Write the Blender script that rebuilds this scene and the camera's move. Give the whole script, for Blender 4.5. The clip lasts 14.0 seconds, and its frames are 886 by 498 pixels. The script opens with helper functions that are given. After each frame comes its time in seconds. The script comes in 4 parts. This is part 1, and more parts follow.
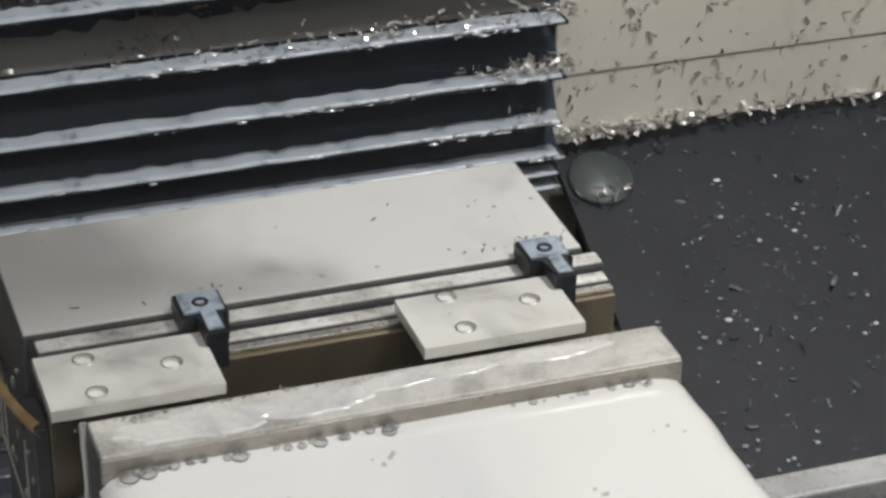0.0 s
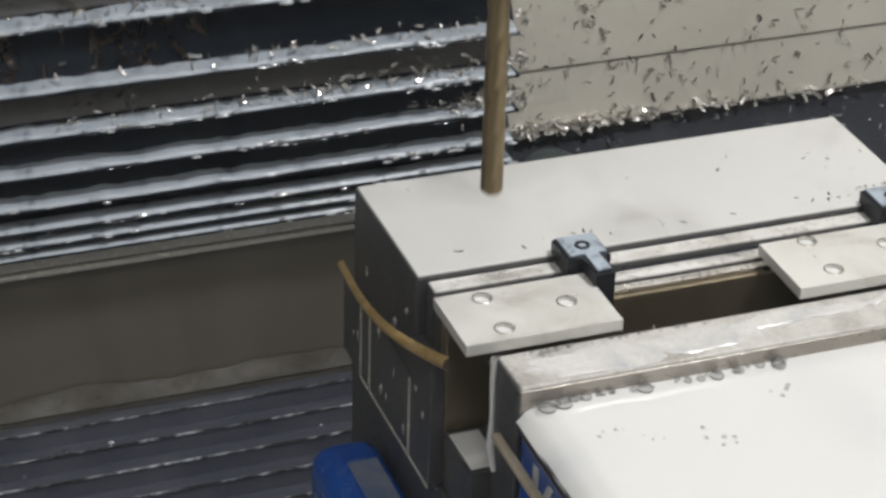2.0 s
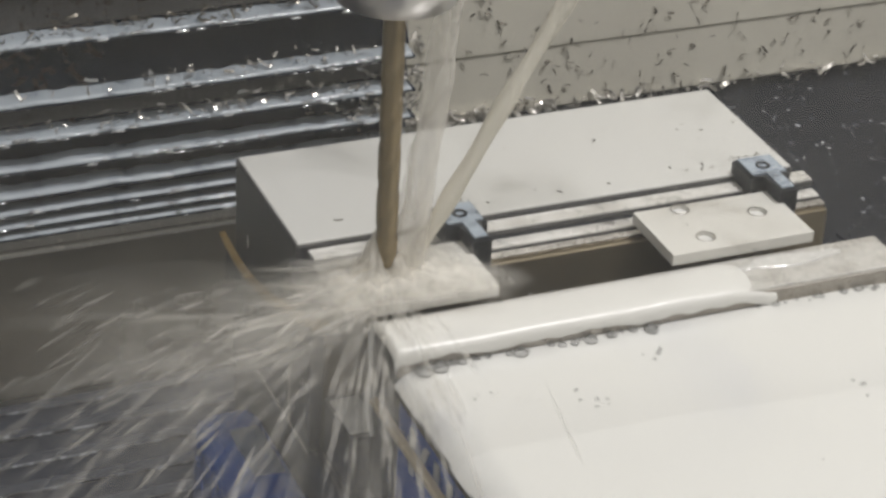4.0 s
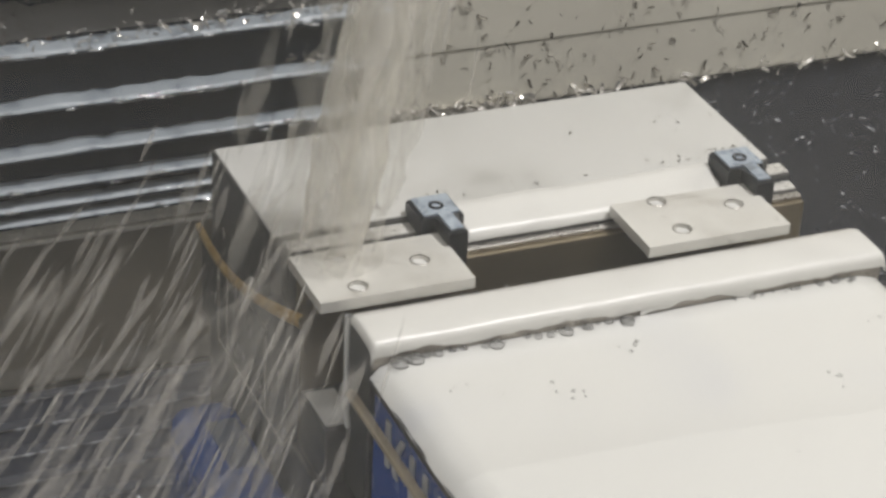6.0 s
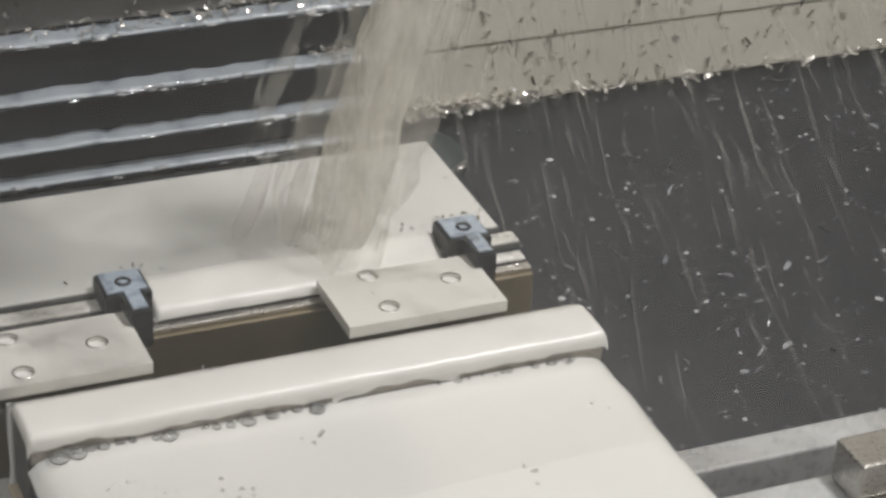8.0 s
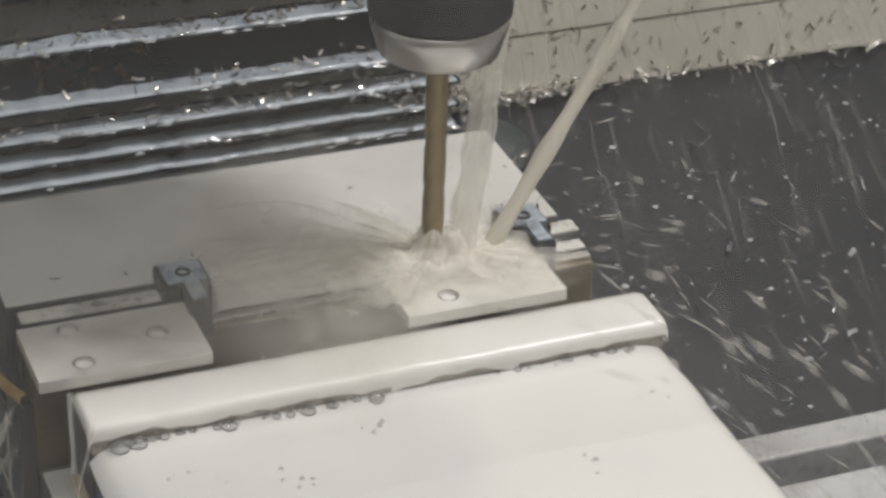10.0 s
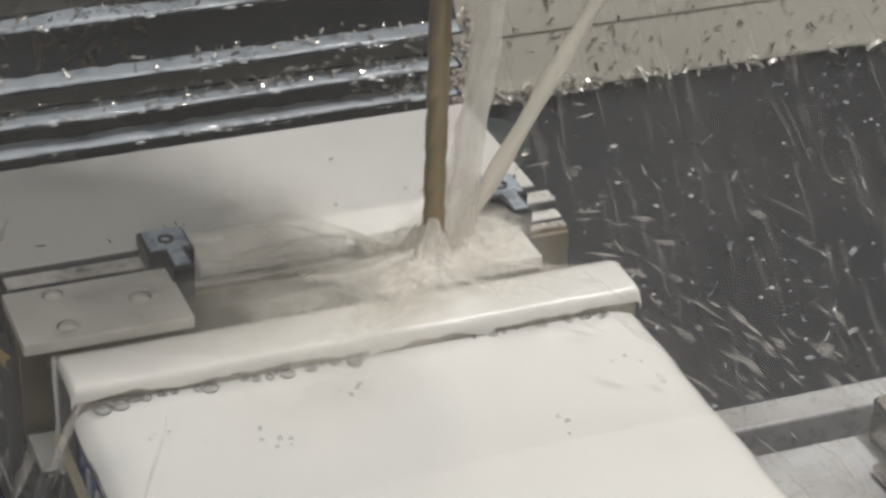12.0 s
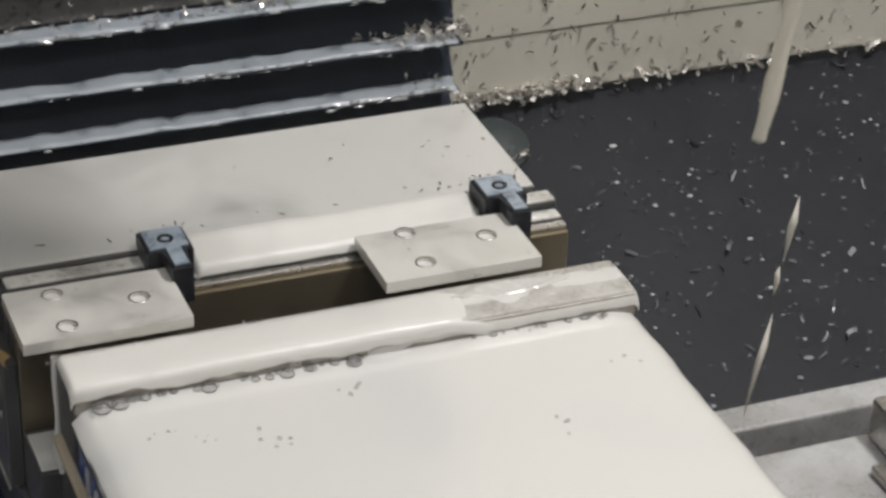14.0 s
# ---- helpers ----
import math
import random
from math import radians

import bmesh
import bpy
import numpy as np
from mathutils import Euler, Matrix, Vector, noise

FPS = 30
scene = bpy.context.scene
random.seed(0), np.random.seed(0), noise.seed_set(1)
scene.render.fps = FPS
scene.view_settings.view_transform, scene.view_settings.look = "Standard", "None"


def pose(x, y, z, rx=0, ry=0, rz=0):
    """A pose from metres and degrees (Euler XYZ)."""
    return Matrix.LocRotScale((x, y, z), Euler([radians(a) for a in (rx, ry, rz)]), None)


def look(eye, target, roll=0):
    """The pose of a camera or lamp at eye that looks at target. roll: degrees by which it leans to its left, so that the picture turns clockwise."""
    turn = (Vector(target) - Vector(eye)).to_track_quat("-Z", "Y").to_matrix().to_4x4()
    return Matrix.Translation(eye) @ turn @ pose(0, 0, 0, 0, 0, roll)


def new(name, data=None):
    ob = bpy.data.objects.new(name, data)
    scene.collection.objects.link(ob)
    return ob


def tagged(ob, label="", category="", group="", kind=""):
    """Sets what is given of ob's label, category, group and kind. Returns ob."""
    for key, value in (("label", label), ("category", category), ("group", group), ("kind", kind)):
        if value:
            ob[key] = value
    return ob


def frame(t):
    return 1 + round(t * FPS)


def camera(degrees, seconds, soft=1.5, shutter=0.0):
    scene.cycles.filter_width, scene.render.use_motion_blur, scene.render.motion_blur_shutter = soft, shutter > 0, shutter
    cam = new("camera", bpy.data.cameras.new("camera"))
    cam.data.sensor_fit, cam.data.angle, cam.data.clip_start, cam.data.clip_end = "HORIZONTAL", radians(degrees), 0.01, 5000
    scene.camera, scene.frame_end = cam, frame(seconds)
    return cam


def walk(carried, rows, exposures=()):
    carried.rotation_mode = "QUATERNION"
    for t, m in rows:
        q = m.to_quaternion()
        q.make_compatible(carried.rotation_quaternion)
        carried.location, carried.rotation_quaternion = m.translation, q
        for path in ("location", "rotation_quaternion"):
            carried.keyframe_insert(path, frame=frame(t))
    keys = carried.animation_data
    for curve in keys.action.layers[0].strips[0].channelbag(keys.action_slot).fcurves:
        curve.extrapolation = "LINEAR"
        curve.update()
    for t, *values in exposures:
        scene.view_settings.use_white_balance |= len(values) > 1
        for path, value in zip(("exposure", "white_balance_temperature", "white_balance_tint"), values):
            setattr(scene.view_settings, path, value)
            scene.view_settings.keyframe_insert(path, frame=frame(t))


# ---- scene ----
# A machining vise on the table of a milling machine, seen through the door with a long lens.
scene.cycles.transparent_max_bounces = 32
cam = camera(21.0, 14.0, soft=3.0, shutter=0.4)
EYE = (-0.2, -0.62, 0.4374)
TURNS = [(0, 60.23, -0.92, -18.95), (0.5, 60.23, -0.90, -18.94), (1, 60.24, -0.87, -18.98), (1.2, 60.24, -0.92, -19.05),
         (1.5, 60.21, -1.29, -19.60), (2, 60.16, -1.46, -19.92), (2.5, 60.13, -1.55, -20.01), (2.7, 60.17, -1.75, -20.32),
         (3, 60.26, -2.12, -20.91), (3.5, 60.17, -2.40, -21.59), (4, 60.05, -2.58, -22.12), (5, 59.98, -2.76, -22.40),
         (6.5, 59.91, -2.87, -22.58), (7, 59.90, -2.88, -22.62), (7.7, 59.88, -2.90, -22.54), (9.8, 59.53, -1.82, -21.30),
         (10.5, 59.50, -1.88, -21.20), (11.5, 59.49, -1.86, -21.22), (13, 59.50, -1.90, -21.23), (14, 59.48, -1.95, -21.20)]
walk(cam, [(t, pose(*EYE, rx, ry, rz)) for t, rx, ry, rz in TURNS],
     exposures=[(0, 0.04, 6380, 11), (1.1, 0.06, 6330, 11), (1.5, 0.11, 6300, 11), (2.1, 0.07, 6330, 11), (2.7, 0.02, 6380, 11), (3.3, -0.08, 6470, 11), (13.2, -0.08, 6520, 12), (14, -0.15, 6520, 12)])

# ---- world and lamps ----
world = bpy.data.worlds.new("world")
scene.world = world
world.use_nodes = True
world.node_tree.nodes["Background"].inputs[0].default_value = (0.75, 0.8, 0.9, 1)
world.node_tree.nodes["Background"].inputs[1].default_value = 0.05


def lamp(name, eye, target, sx, sy, watts, colour):
    data = bpy.data.lights.new(name, "AREA")
    data.shape, data.size, data.size_y, data.energy, data.color = "RECTANGLE", sx, sy, watts, colour
    ob = new(name, data)
    ob.matrix_world = look(eye, target)
    return ob


# the machine's own lamp, above right and out of view
lamp("area_lamp", (0.38, -0.28, 1.04), (0.0, -0.06, 0.1), 0.14, 0.14, 8.2, (1.0, 0.985, 0.96))
# added fill lamp without a known source, to brighten upright faces
lamp("area_lamp", (-0.30, -0.80, 1.04), (0.0, -0.06, 0.1), 0.60, 0.16, 2.3, (0.97, 0.98, 1.0))

# ---- materials ----


def mat(name):
    m = bpy.data.materials.new(name)
    m.use_nodes = True
    return m, m.node_tree.nodes, m.node_tree.links, m.node_tree.nodes["Principled BSDF"]


def noise_of(nodes, links, scale, detail=4, rough=0.55, stretch=(1, 1, 1), distort=0.0, space="Object"):
    co = nodes.new("ShaderNodeTexCoord")
    mp = nodes.new("ShaderNodeMapping")
    mp.inputs["Scale"].default_value = stretch
    tx = nodes.new("ShaderNodeTexNoise")
    tx.inputs["Scale"].default_value, tx.inputs["Detail"].default_value = scale, detail
    tx.inputs["Roughness"].default_value, tx.inputs["Distortion"].default_value = rough, distort
    links.new(co.outputs[space], mp.inputs[0])
    links.new(mp.outputs[0], tx.inputs["Vector"])
    return tx.outputs["Fac"]


def ramp(nodes, links, fac, stops):
    r = nodes.new("ShaderNodeValToRGB")
    while len(r.color_ramp.elements) < len(stops):
        r.color_ramp.elements.new(0.5)
    for e, (at, c) in zip(r.color_ramp.elements, stops):
        e.position = at
        e.color = (*c, 1) if len(c) == 3 else (c[0], c[0], c[0], 1)
    links.new(fac, r.inputs[0])
    return r.outputs[0]


def bump(nodes, links, bsdf, fac, strength, distance):
    b = nodes.new("ShaderNodeBump")
    b.inputs["Strength"].default_value, b.inputs["Distance"].default_value = strength, distance
    links.new(fac, b.inputs["Height"])
    links.new(b.outputs[0], bsdf.inputs["Normal"])


def surface(name, c0, c1, scale, metal=0.0, rough=(0.3, 0.5), relief=0.2, depth=0.0005, stretch=(1, 1, 1), coat=0.0, fine=900, gloss=0.5):
    """Two colours mixed by broad stains, gloss and relief by a fine grain."""
    m, n, l, b = mat(name)
    broad = noise_of(n, l, scale, 5, 0.6, stretch, 0.6)
    grain = noise_of(n, l, fine, 3, 0.6, stretch)
    l.new(ramp(n, l, broad, [(0.3, c0), (0.7, c1)]), b.inputs["Base Color"])
    l.new(ramp(n, l, grain, [(0.3, (rough[0],)), (0.7, (rough[1],))]), b.inputs["Roughness"])
    b.inputs["Metallic"].default_value = metal
    b.inputs["Coat Weight"].default_value = coat
    b.inputs["Coat Roughness"].default_value = 0.12
    b.inputs["Specular IOR Level"].default_value = gloss
    bump(n, l, b, grain, relief, depth)
    return m


def filmed(name, film, thin, under, scale, lo, hi, metal=0.6, rough=0.3, gloss=0.12, warp=0.8, coat=0.7, ripple=0.05, detail=5, spread=0.1):
    """Steel under a skin of milky coolant: where the skin is thin, the steel shows."""
    m, n, l, b = mat(name)
    fac = noise_of(n, l, scale, detail, 0.6, (1, 1, 1), warp)
    fine = noise_of(n, l, 260, 4, 0.6)
    l.new(ramp(n, l, fac, [(lo, under), ((lo + hi) / 2, thin), (hi, film)]), b.inputs["Base Color"])
    l.new(ramp(n, l, fac, [(lo, (metal,)), (hi, (0.0,))]), b.inputs["Metallic"])
    l.new(ramp(n, l, fine, [(0.3, (rough - spread,)), (0.7, (rough + spread,))]), b.inputs["Roughness"])
    b.inputs["Coat Weight"].default_value = coat
    b.inputs["Coat Roughness"].default_value = gloss
    wave = noise_of(n, l, 60, 1, 0.5)
    bump(n, l, b, wave, ripple, 0.002)
    return m


WHITE = filmed("milky_coolant_pool", (0.72, 0.715, 0.685), (0.70, 0.697, 0.675), (0.62, 0.625, 0.635), 13, 0.26, 0.50, 0.0, 0.26, warp=0.9, ripple=0.012, detail=1, spread=0.01)
JAWTOP = filmed("coolant_film_on_jaw", (0.62, 0.615, 0.59), (0.575, 0.57, 0.545), (0.40, 0.39, 0.37), 16, 0.24, 0.52, 0.25, 0.32, detail=3, spread=0.04)
STEP = filmed("wet_ground_steel", (0.70, 0.685, 0.65), (0.58, 0.565, 0.53), (0.40, 0.38, 0.35), 34, 0.36, 0.60, 0.55, 0.3, warp=0.3)
PLATE = filmed("wet_milled_plate", (0.67, 0.655, 0.61), (0.65, 0.635, 0.595), (0.55, 0.53, 0.49), 40, 0.30, 0.60, 0.5, 0.36)
TOPWET = filmed("milky_wet_jaw_top", (0.54, 0.525, 0.49), (0.44, 0.42, 0.39), (0.33, 0.31, 0.28), 26, 0.30, 0.58, 0.45, 0.28, warp=0.9)
PUDDLE = filmed("thin_milky_puddle", (0.62, 0.61, 0.58), (0.57, 0.56, 0.54), (0.44, 0.45, 0.48), 45, 0.30, 0.55, 0.1, 0.25, warp=1.0, detail=3)
STRIP = surface("dull_brown_steel", (0.28, 0.255, 0.22), (0.44, 0.41, 0.37), 40, 0.6, (0.25, 0.4), 0.15, 0.0004, (0.4, 1, 1))
STEEL = surface("ground_steel", (0.42, 0.40, 0.37), (0.58, 0.56, 0.53), 60, 0.9, (0.22, 0.4), 0.2)
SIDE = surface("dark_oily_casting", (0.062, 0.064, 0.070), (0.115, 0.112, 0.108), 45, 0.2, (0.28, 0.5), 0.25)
BRASSY = surface("oil_tinted_steel", (0.17, 0.138, 0.088), (0.26, 0.215, 0.145), 30, 0.6, (0.28, 0.40), 0.05, 0.0003, (1, 1, 0.4))
AMBER = surface("amber_varnished_strip", (0.36, 0.22, 0.07), (0.62, 0.46, 0.22), 120, 0.1, (0.3, 0.5), 0.2)
BLUE = surface("blue_enamel", (0.012, 0.070, 0.34), (0.022, 0.11, 0.48), 30, 0.0, (0.2, 0.3), 0.03, 0.0003, coat=0.6, fine=150)
LETTER = surface("grey_white_paint", (0.48, 0.49, 0.5), (0.66, 0.66, 0.66), 150, 0.0, (0.4, 0.6))
WORN = surface("worn_grey_label", (0.08, 0.13, 0.26), (0.26, 0.28, 0.32), 60, 0.0, (0.3, 0.5))
CREAM = surface("cream_rail", (0.40, 0.34, 0.24), (0.58, 0.50, 0.38), 90, 0.1, (0.35, 0.5))
BLACKOX = surface("black_oxide_steel", (0.012, 0.014, 0.018), (0.03, 0.034, 0.042), 140, 0.3, (0.3, 0.5), 0.2)
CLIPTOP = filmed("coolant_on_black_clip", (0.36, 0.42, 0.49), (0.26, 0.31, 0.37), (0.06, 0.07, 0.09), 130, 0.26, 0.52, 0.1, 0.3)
RUBBER = surface("black_bellows_cloth", (0.010, 0.018, 0.032), (0.019, 0.029, 0.046), 40, 0.0, (0.3, 0.5), 0.4, 0.0006, gloss=0.22)
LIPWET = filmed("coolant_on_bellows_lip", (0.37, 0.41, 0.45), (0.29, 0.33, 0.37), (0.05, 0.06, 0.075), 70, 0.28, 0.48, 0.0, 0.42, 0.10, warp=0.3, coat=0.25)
RIBEDGE = filmed("speckled_rib_edge", (0.50, 0.52, 0.55), (0.20, 0.21, 0.23), (0.03, 0.03, 0.035), 160, 0.46, 0.66, 0.0, 0.2, 0.06, warp=0.2)
WOVEN, _n, _l, _b = mat("woven_dirty_cloth")
_w = _n.new("ShaderNodeTexWave")
_w.wave_type, _w.bands_direction = "BANDS", "X"
_w.inputs["Scale"].default_value, _w.inputs["Distortion"].default_value = 620, 5.0
_c = _n.new("ShaderNodeTexCoord")
_l.new(_c.outputs["Object"], _w.inputs["Vector"])
_l.new(ramp(_n, _l, _w.outputs["Fac"], [(0.2, (0.05, 0.05, 0.053)), (0.9, (0.32, 0.31, 0.305))]), _b.inputs["Base Color"])
_b.inputs["Roughness"].default_value = 0.45
bump(_n, _l, _b, _w.outputs["Fac"], 0.6, 0.001)
BEIGE = surface("beige_painted_sheet", (0.64, 0.61, 0.53), (0.74, 0.71, 0.62), 14, 0.0, (0.35, 0.5), 0.12, 0.0003, coat=0.2)
BROWNPANEL = surface("dull_stainless_sheet", (0.17, 0.15, 0.115), (0.29, 0.26, 0.21), 9, 0.55, (0.3, 0.45), 0.15, 0.0004, (1, 1, 0.25))
SMEAR = filmed("coolant_smear", (0.25, 0.235, 0.205), (0.18, 0.165, 0.135), (0.13, 0.115, 0.09), 50, 0.35, 0.62, 0.2, 0.35, warp=0.5)
SILVER = surface("bright_steel_strip", (0.62, 0.60, 0.52), (0.78, 0.75, 0.66), 40, 0.35, (0.16, 0.30), 0.15, 0.0003, (0.3, 1, 1))
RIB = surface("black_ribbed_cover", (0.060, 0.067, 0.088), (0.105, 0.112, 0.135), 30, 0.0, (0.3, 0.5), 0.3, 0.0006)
SHEET = surface("black_wet_sheet", (0.005, 0.007, 0.012), (0.013, 0.015, 0.021), 22, 0.0, (0.4, 0.6), 0.3, 0.0006, gloss=0.3)
TABLE = filmed("wet_table_top", (0.56, 0.57, 0.57), (0.48, 0.48, 0.48), (0.36, 0.36, 0.36), 22, 0.35, 0.62, 0.4, 0.3, warp=0.2)
DARKSLOT = surface("shaded_slot_steel", (0.012, 0.012, 0.014), (0.03, 0.03, 0.03), 50)
CAP = surface("grey_green_plastic", (0.040, 0.052, 0.052), (0.066, 0.078, 0.078), 60, 0.0, (0.3, 0.5), 0.1)
CHIP = surface("aluminium_chips", (0.58, 0.55, 0.50), (0.86, 0.84, 0.80), 300, 0.6, (0.15, 0.3), 0.1)
# second chip metal: the chips' shade is put into its darker colour
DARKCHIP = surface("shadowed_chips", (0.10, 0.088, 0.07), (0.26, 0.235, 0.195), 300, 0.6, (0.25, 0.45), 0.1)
RUSTCHIP = surface("brown_dirty_chips", (0.045, 0.032, 0.026), (0.15, 0.115, 0.09), 300, 0.3, (0.3, 0.5), 0.1)
CARBIDE = surface("gold_coated_drill", (0.21, 0.16, 0.085), (0.27, 0.21, 0.12), 60, 0.55, (0.28, 0.4), 0.05, 0.0004, (1, 1, 0.3))
COLLET = surface("polished_collet_nut", (0.42, 0.41, 0.40), (0.56, 0.55, 0.53), 60, 1.0, (0.26, 0.32), 0.0, 0.0001, (1, 1, 0.15), fine=60)
HOLDER = surface("black_tool_holder", (0.010, 0.011, 0.016), (0.020, 0.022, 0.029), 60, 0.0, (0.35, 0.5), 0.1, gloss=0.25)
WALLS = surface("enclosure_paint", (0.68, 0.67, 0.63), (0.76, 0.75, 0.71), 5, 0.0, (0.4, 0.6))


def milky(name, colour, alpha, scale=0, low=0.3, high=0.6, stretch=(1, 1, 1)):
    """Milky water lets light through from behind: half the light is scattered on, and thin parts show the ground."""
    m, n, l, b = mat(name)
    out = n["Material Output"]
    n.remove(b)
    dif, tra, gap, m1, m2 = (n.new("ShaderNode" + k) for k in ("BsdfDiffuse", "BsdfTranslucent", "BsdfTransparent", "MixShader", "MixShader"))
    dif.inputs[0].default_value = tra.inputs[0].default_value = (*colour, 1)
    m1.inputs[0].default_value = 0.45
    l.new(dif.outputs[0], m1.inputs[1])
    l.new(tra.outputs[0], m1.inputs[2])
    l.new(gap.outputs[0], m2.inputs[1])
    l.new(m1.outputs[0], m2.inputs[2])
    l.new(m2.outputs[0], out.inputs[0])
    m2.inputs[0].default_value = alpha
    if scale:
        f = noise_of(n, l, scale, 4, 0.6, stretch, 0.5)
        l.new(ramp(n, l, f, [(low, (0.0,)), (high, (alpha,))]), m2.inputs[0])
    return m


def torn_sheet(name, colour, alpha, across, along, low, high):
    """A thin flying sheet of milky water, torn into rays; the mesh's own thinness fades it out at its rim."""
    m, n, l, b = mat(name)
    out = n["Material Output"]
    n.remove(b)
    dif, tra, gap, m1, m2 = (n.new("ShaderNode" + k) for k in ("BsdfDiffuse", "BsdfTranslucent", "BsdfTransparent", "MixShader", "MixShader"))
    dif.inputs[0].default_value = tra.inputs[0].default_value = (*colour, 1)
    m1.inputs[0].default_value = 0.5
    l.new(dif.outputs[0], m1.inputs[1])
    l.new(tra.outputs[0], m1.inputs[2])
    l.new(gap.outputs[0], m2.inputs[1])
    l.new(m1.outputs[0], m2.inputs[2])
    l.new(m2.outputs[0], out.inputs[0])
    f = noise_of(n, l, 1.0, 4, 0.6, (across, along, 1), 0.4, "UV")
    at_rim = n.new("ShaderNodeAttribute")
    at_rim.attribute_name = "depth"
    mul = n.new("ShaderNodeMath")
    mul.operation = "MULTIPLY"
    l.new(ramp(n, l, f, [(low, (0.0,)), (high, (alpha,))]), mul.inputs[0])
    l.new(at_rim.outputs["Fac"], mul.inputs[1])
    l.new(mul.outputs[0], m2.inputs[0])
    return m


SKIRT = torn_sheet("torn_spray_sheet", (0.90, 0.87, 0.80), 0.32, 26, 2.2, 0.38, 0.72)
STEAM = torn_sheet("soft_spray_cloud", (0.90, 0.87, 0.80), 0.85, 4, 3.5, 0.24, 0.72)
STREAK = torn_sheet("drawn_out_drops", (0.93, 0.90, 0.84), 0.20, 1, 1, 0.0, 0.3)
HAZE = milky("fine_mist", (0.86, 0.84, 0.80), 0.10, 5, 0.15, 0.75)
# faint milky skin that lifts the dark tones like a lens veil
THINHAZE = milky("faint_veil_shell", (0.84, 0.84, 0.84), 0.014, 4, 0.10, 0.70)
FLOWFILM = filmed("flooding_milky_film", (0.70, 0.69, 0.655), (0.64, 0.63, 0.60), (0.50, 0.495, 0.48), 24, 0.28, 0.52, 0.0, 0.46, 0.25, warp=0.8, coat=0.3, detail=3, spread=0.03)
JET = milky("milky_jet", (0.88, 0.85, 0.77), 0.92, 120, 0.10, 0.45, (1, 1, 0.12))
VEIL = milky("milky_spray_veil", (0.92, 0.89, 0.83), 0.62, 90, 0.22, 0.66, (1, 1, 0.18))
THINVEIL = milky("thin_falling_veil", (0.90, 0.87, 0.80), 0.26, 150, 0.35, 0.65, (1, 1, 0.10))
FLOODSTREAM = milky("milky_flood", (0.92, 0.89, 0.82), 0.75, 110, 0.22, 0.66, (1, 1, 0.2))
DRIP = milky("milky_drips", (0.72, 0.71, 0.68), 0.8)
FROTH = torn_sheet("boiling_milky_froth", (0.92, 0.89, 0.83), 0.95, 3.0, 3.0, 0.12, 0.55)
RUN = torn_sheet("running_milky_threads", (0.92, 0.88, 0.82), 0.26, 1, 1, 0.0, 0.3)
RAIN = milky("faint_rain_threads", (0.9, 0.87, 0.81), 0.085)
DROP = milky("milky_drops", (0.90, 0.87, 0.81), 0.42)
BEAD, _n, _l, _b = mat("clear_bubble")
_b.inputs["Base Color"].default_value = (0.30, 0.30, 0.29, 1)
_b.inputs["Roughness"].default_value = 0.07
_b.inputs["Alpha"].default_value = 0.30
_b.inputs["Specular IOR Level"].default_value = 1.0
_b.inputs["Coat Weight"].default_value = 1.0
_b.inputs["Coat Roughness"].default_value = 0.05
# the dark reflection at a bubble's foot is put into this colour
RIM, _n, _l, _b = mat("bubble_rim_reflection")
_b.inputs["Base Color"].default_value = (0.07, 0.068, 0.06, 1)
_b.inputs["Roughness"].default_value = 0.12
# pale, nearly metallic colour that makes the lip's glints
GLINT, _n, _l, _b = mat("lip_glint_drops")
_b.inputs["Base Color"].default_value = (0.86, 0.88, 0.90, 1)
_b.inputs["Metallic"].default_value = 0.7
_b.inputs["Roughness"].default_value = 0.10
_b.inputs["Coat Weight"].default_value = 1.0
_b.inputs["Coat Roughness"].default_value = 0.02
SPLAT, _n, _l, _b = mat("dried_coolant_drops")
_g = _n.new("ShaderNodeNewGeometry")
_l.new(ramp(_n, _l, _g.outputs["Random Per Island"], [(0.0, (0.05, 0.055, 0.062)), (0.5, (0.17, 0.18, 0.20)), (0.85, (0.34, 0.36, 0.38)), (1.0, (0.65, 0.67, 0.68))]), _b.inputs["Base Color"])
_b.inputs["Roughness"].default_value = 0.2

# ---- builders ----
rnd = random.Random(7)


def block(bm, x0, x1, y0, y1, z0, z1, bevel=0.0, seg=2):
    verts = bmesh.ops.create_cube(bm, size=1.0)["verts"]
    for v in verts:
        v.co = Vector((x0 + (v.co.x + 0.5) * (x1 - x0), y0 + (v.co.y + 0.5) * (y1 - y0), z0 + (v.co.z + 0.5) * (z1 - z0)))
    if bevel:
        edges = list({e for v in verts for e in v.link_edges})
        bmesh.ops.bevel(bm, geom=edges, offset=bevel, segments=seg, affect="EDGES", profile=0.5)
    return verts


def lathe(bm, profile, axis=(0, 0, 0), n=40, caps=True):
    rings = []
    for r, z in profile:
        rings.append([bm.verts.new((axis[0] + r * math.cos(2 * math.pi * k / n), axis[1] + r * math.sin(2 * math.pi * k / n), axis[2] + z)) for k in range(n)])
    for a, b in zip(rings, rings[1:]):
        for k in range(n):
            f = bm.faces.new((a[k], a[(k + 1) % n], b[(k + 1) % n], b[k]))
            f.smooth = True
    if caps:
        bm.faces.new(rings[0][::-1])
        bm.faces.new(rings[-1])


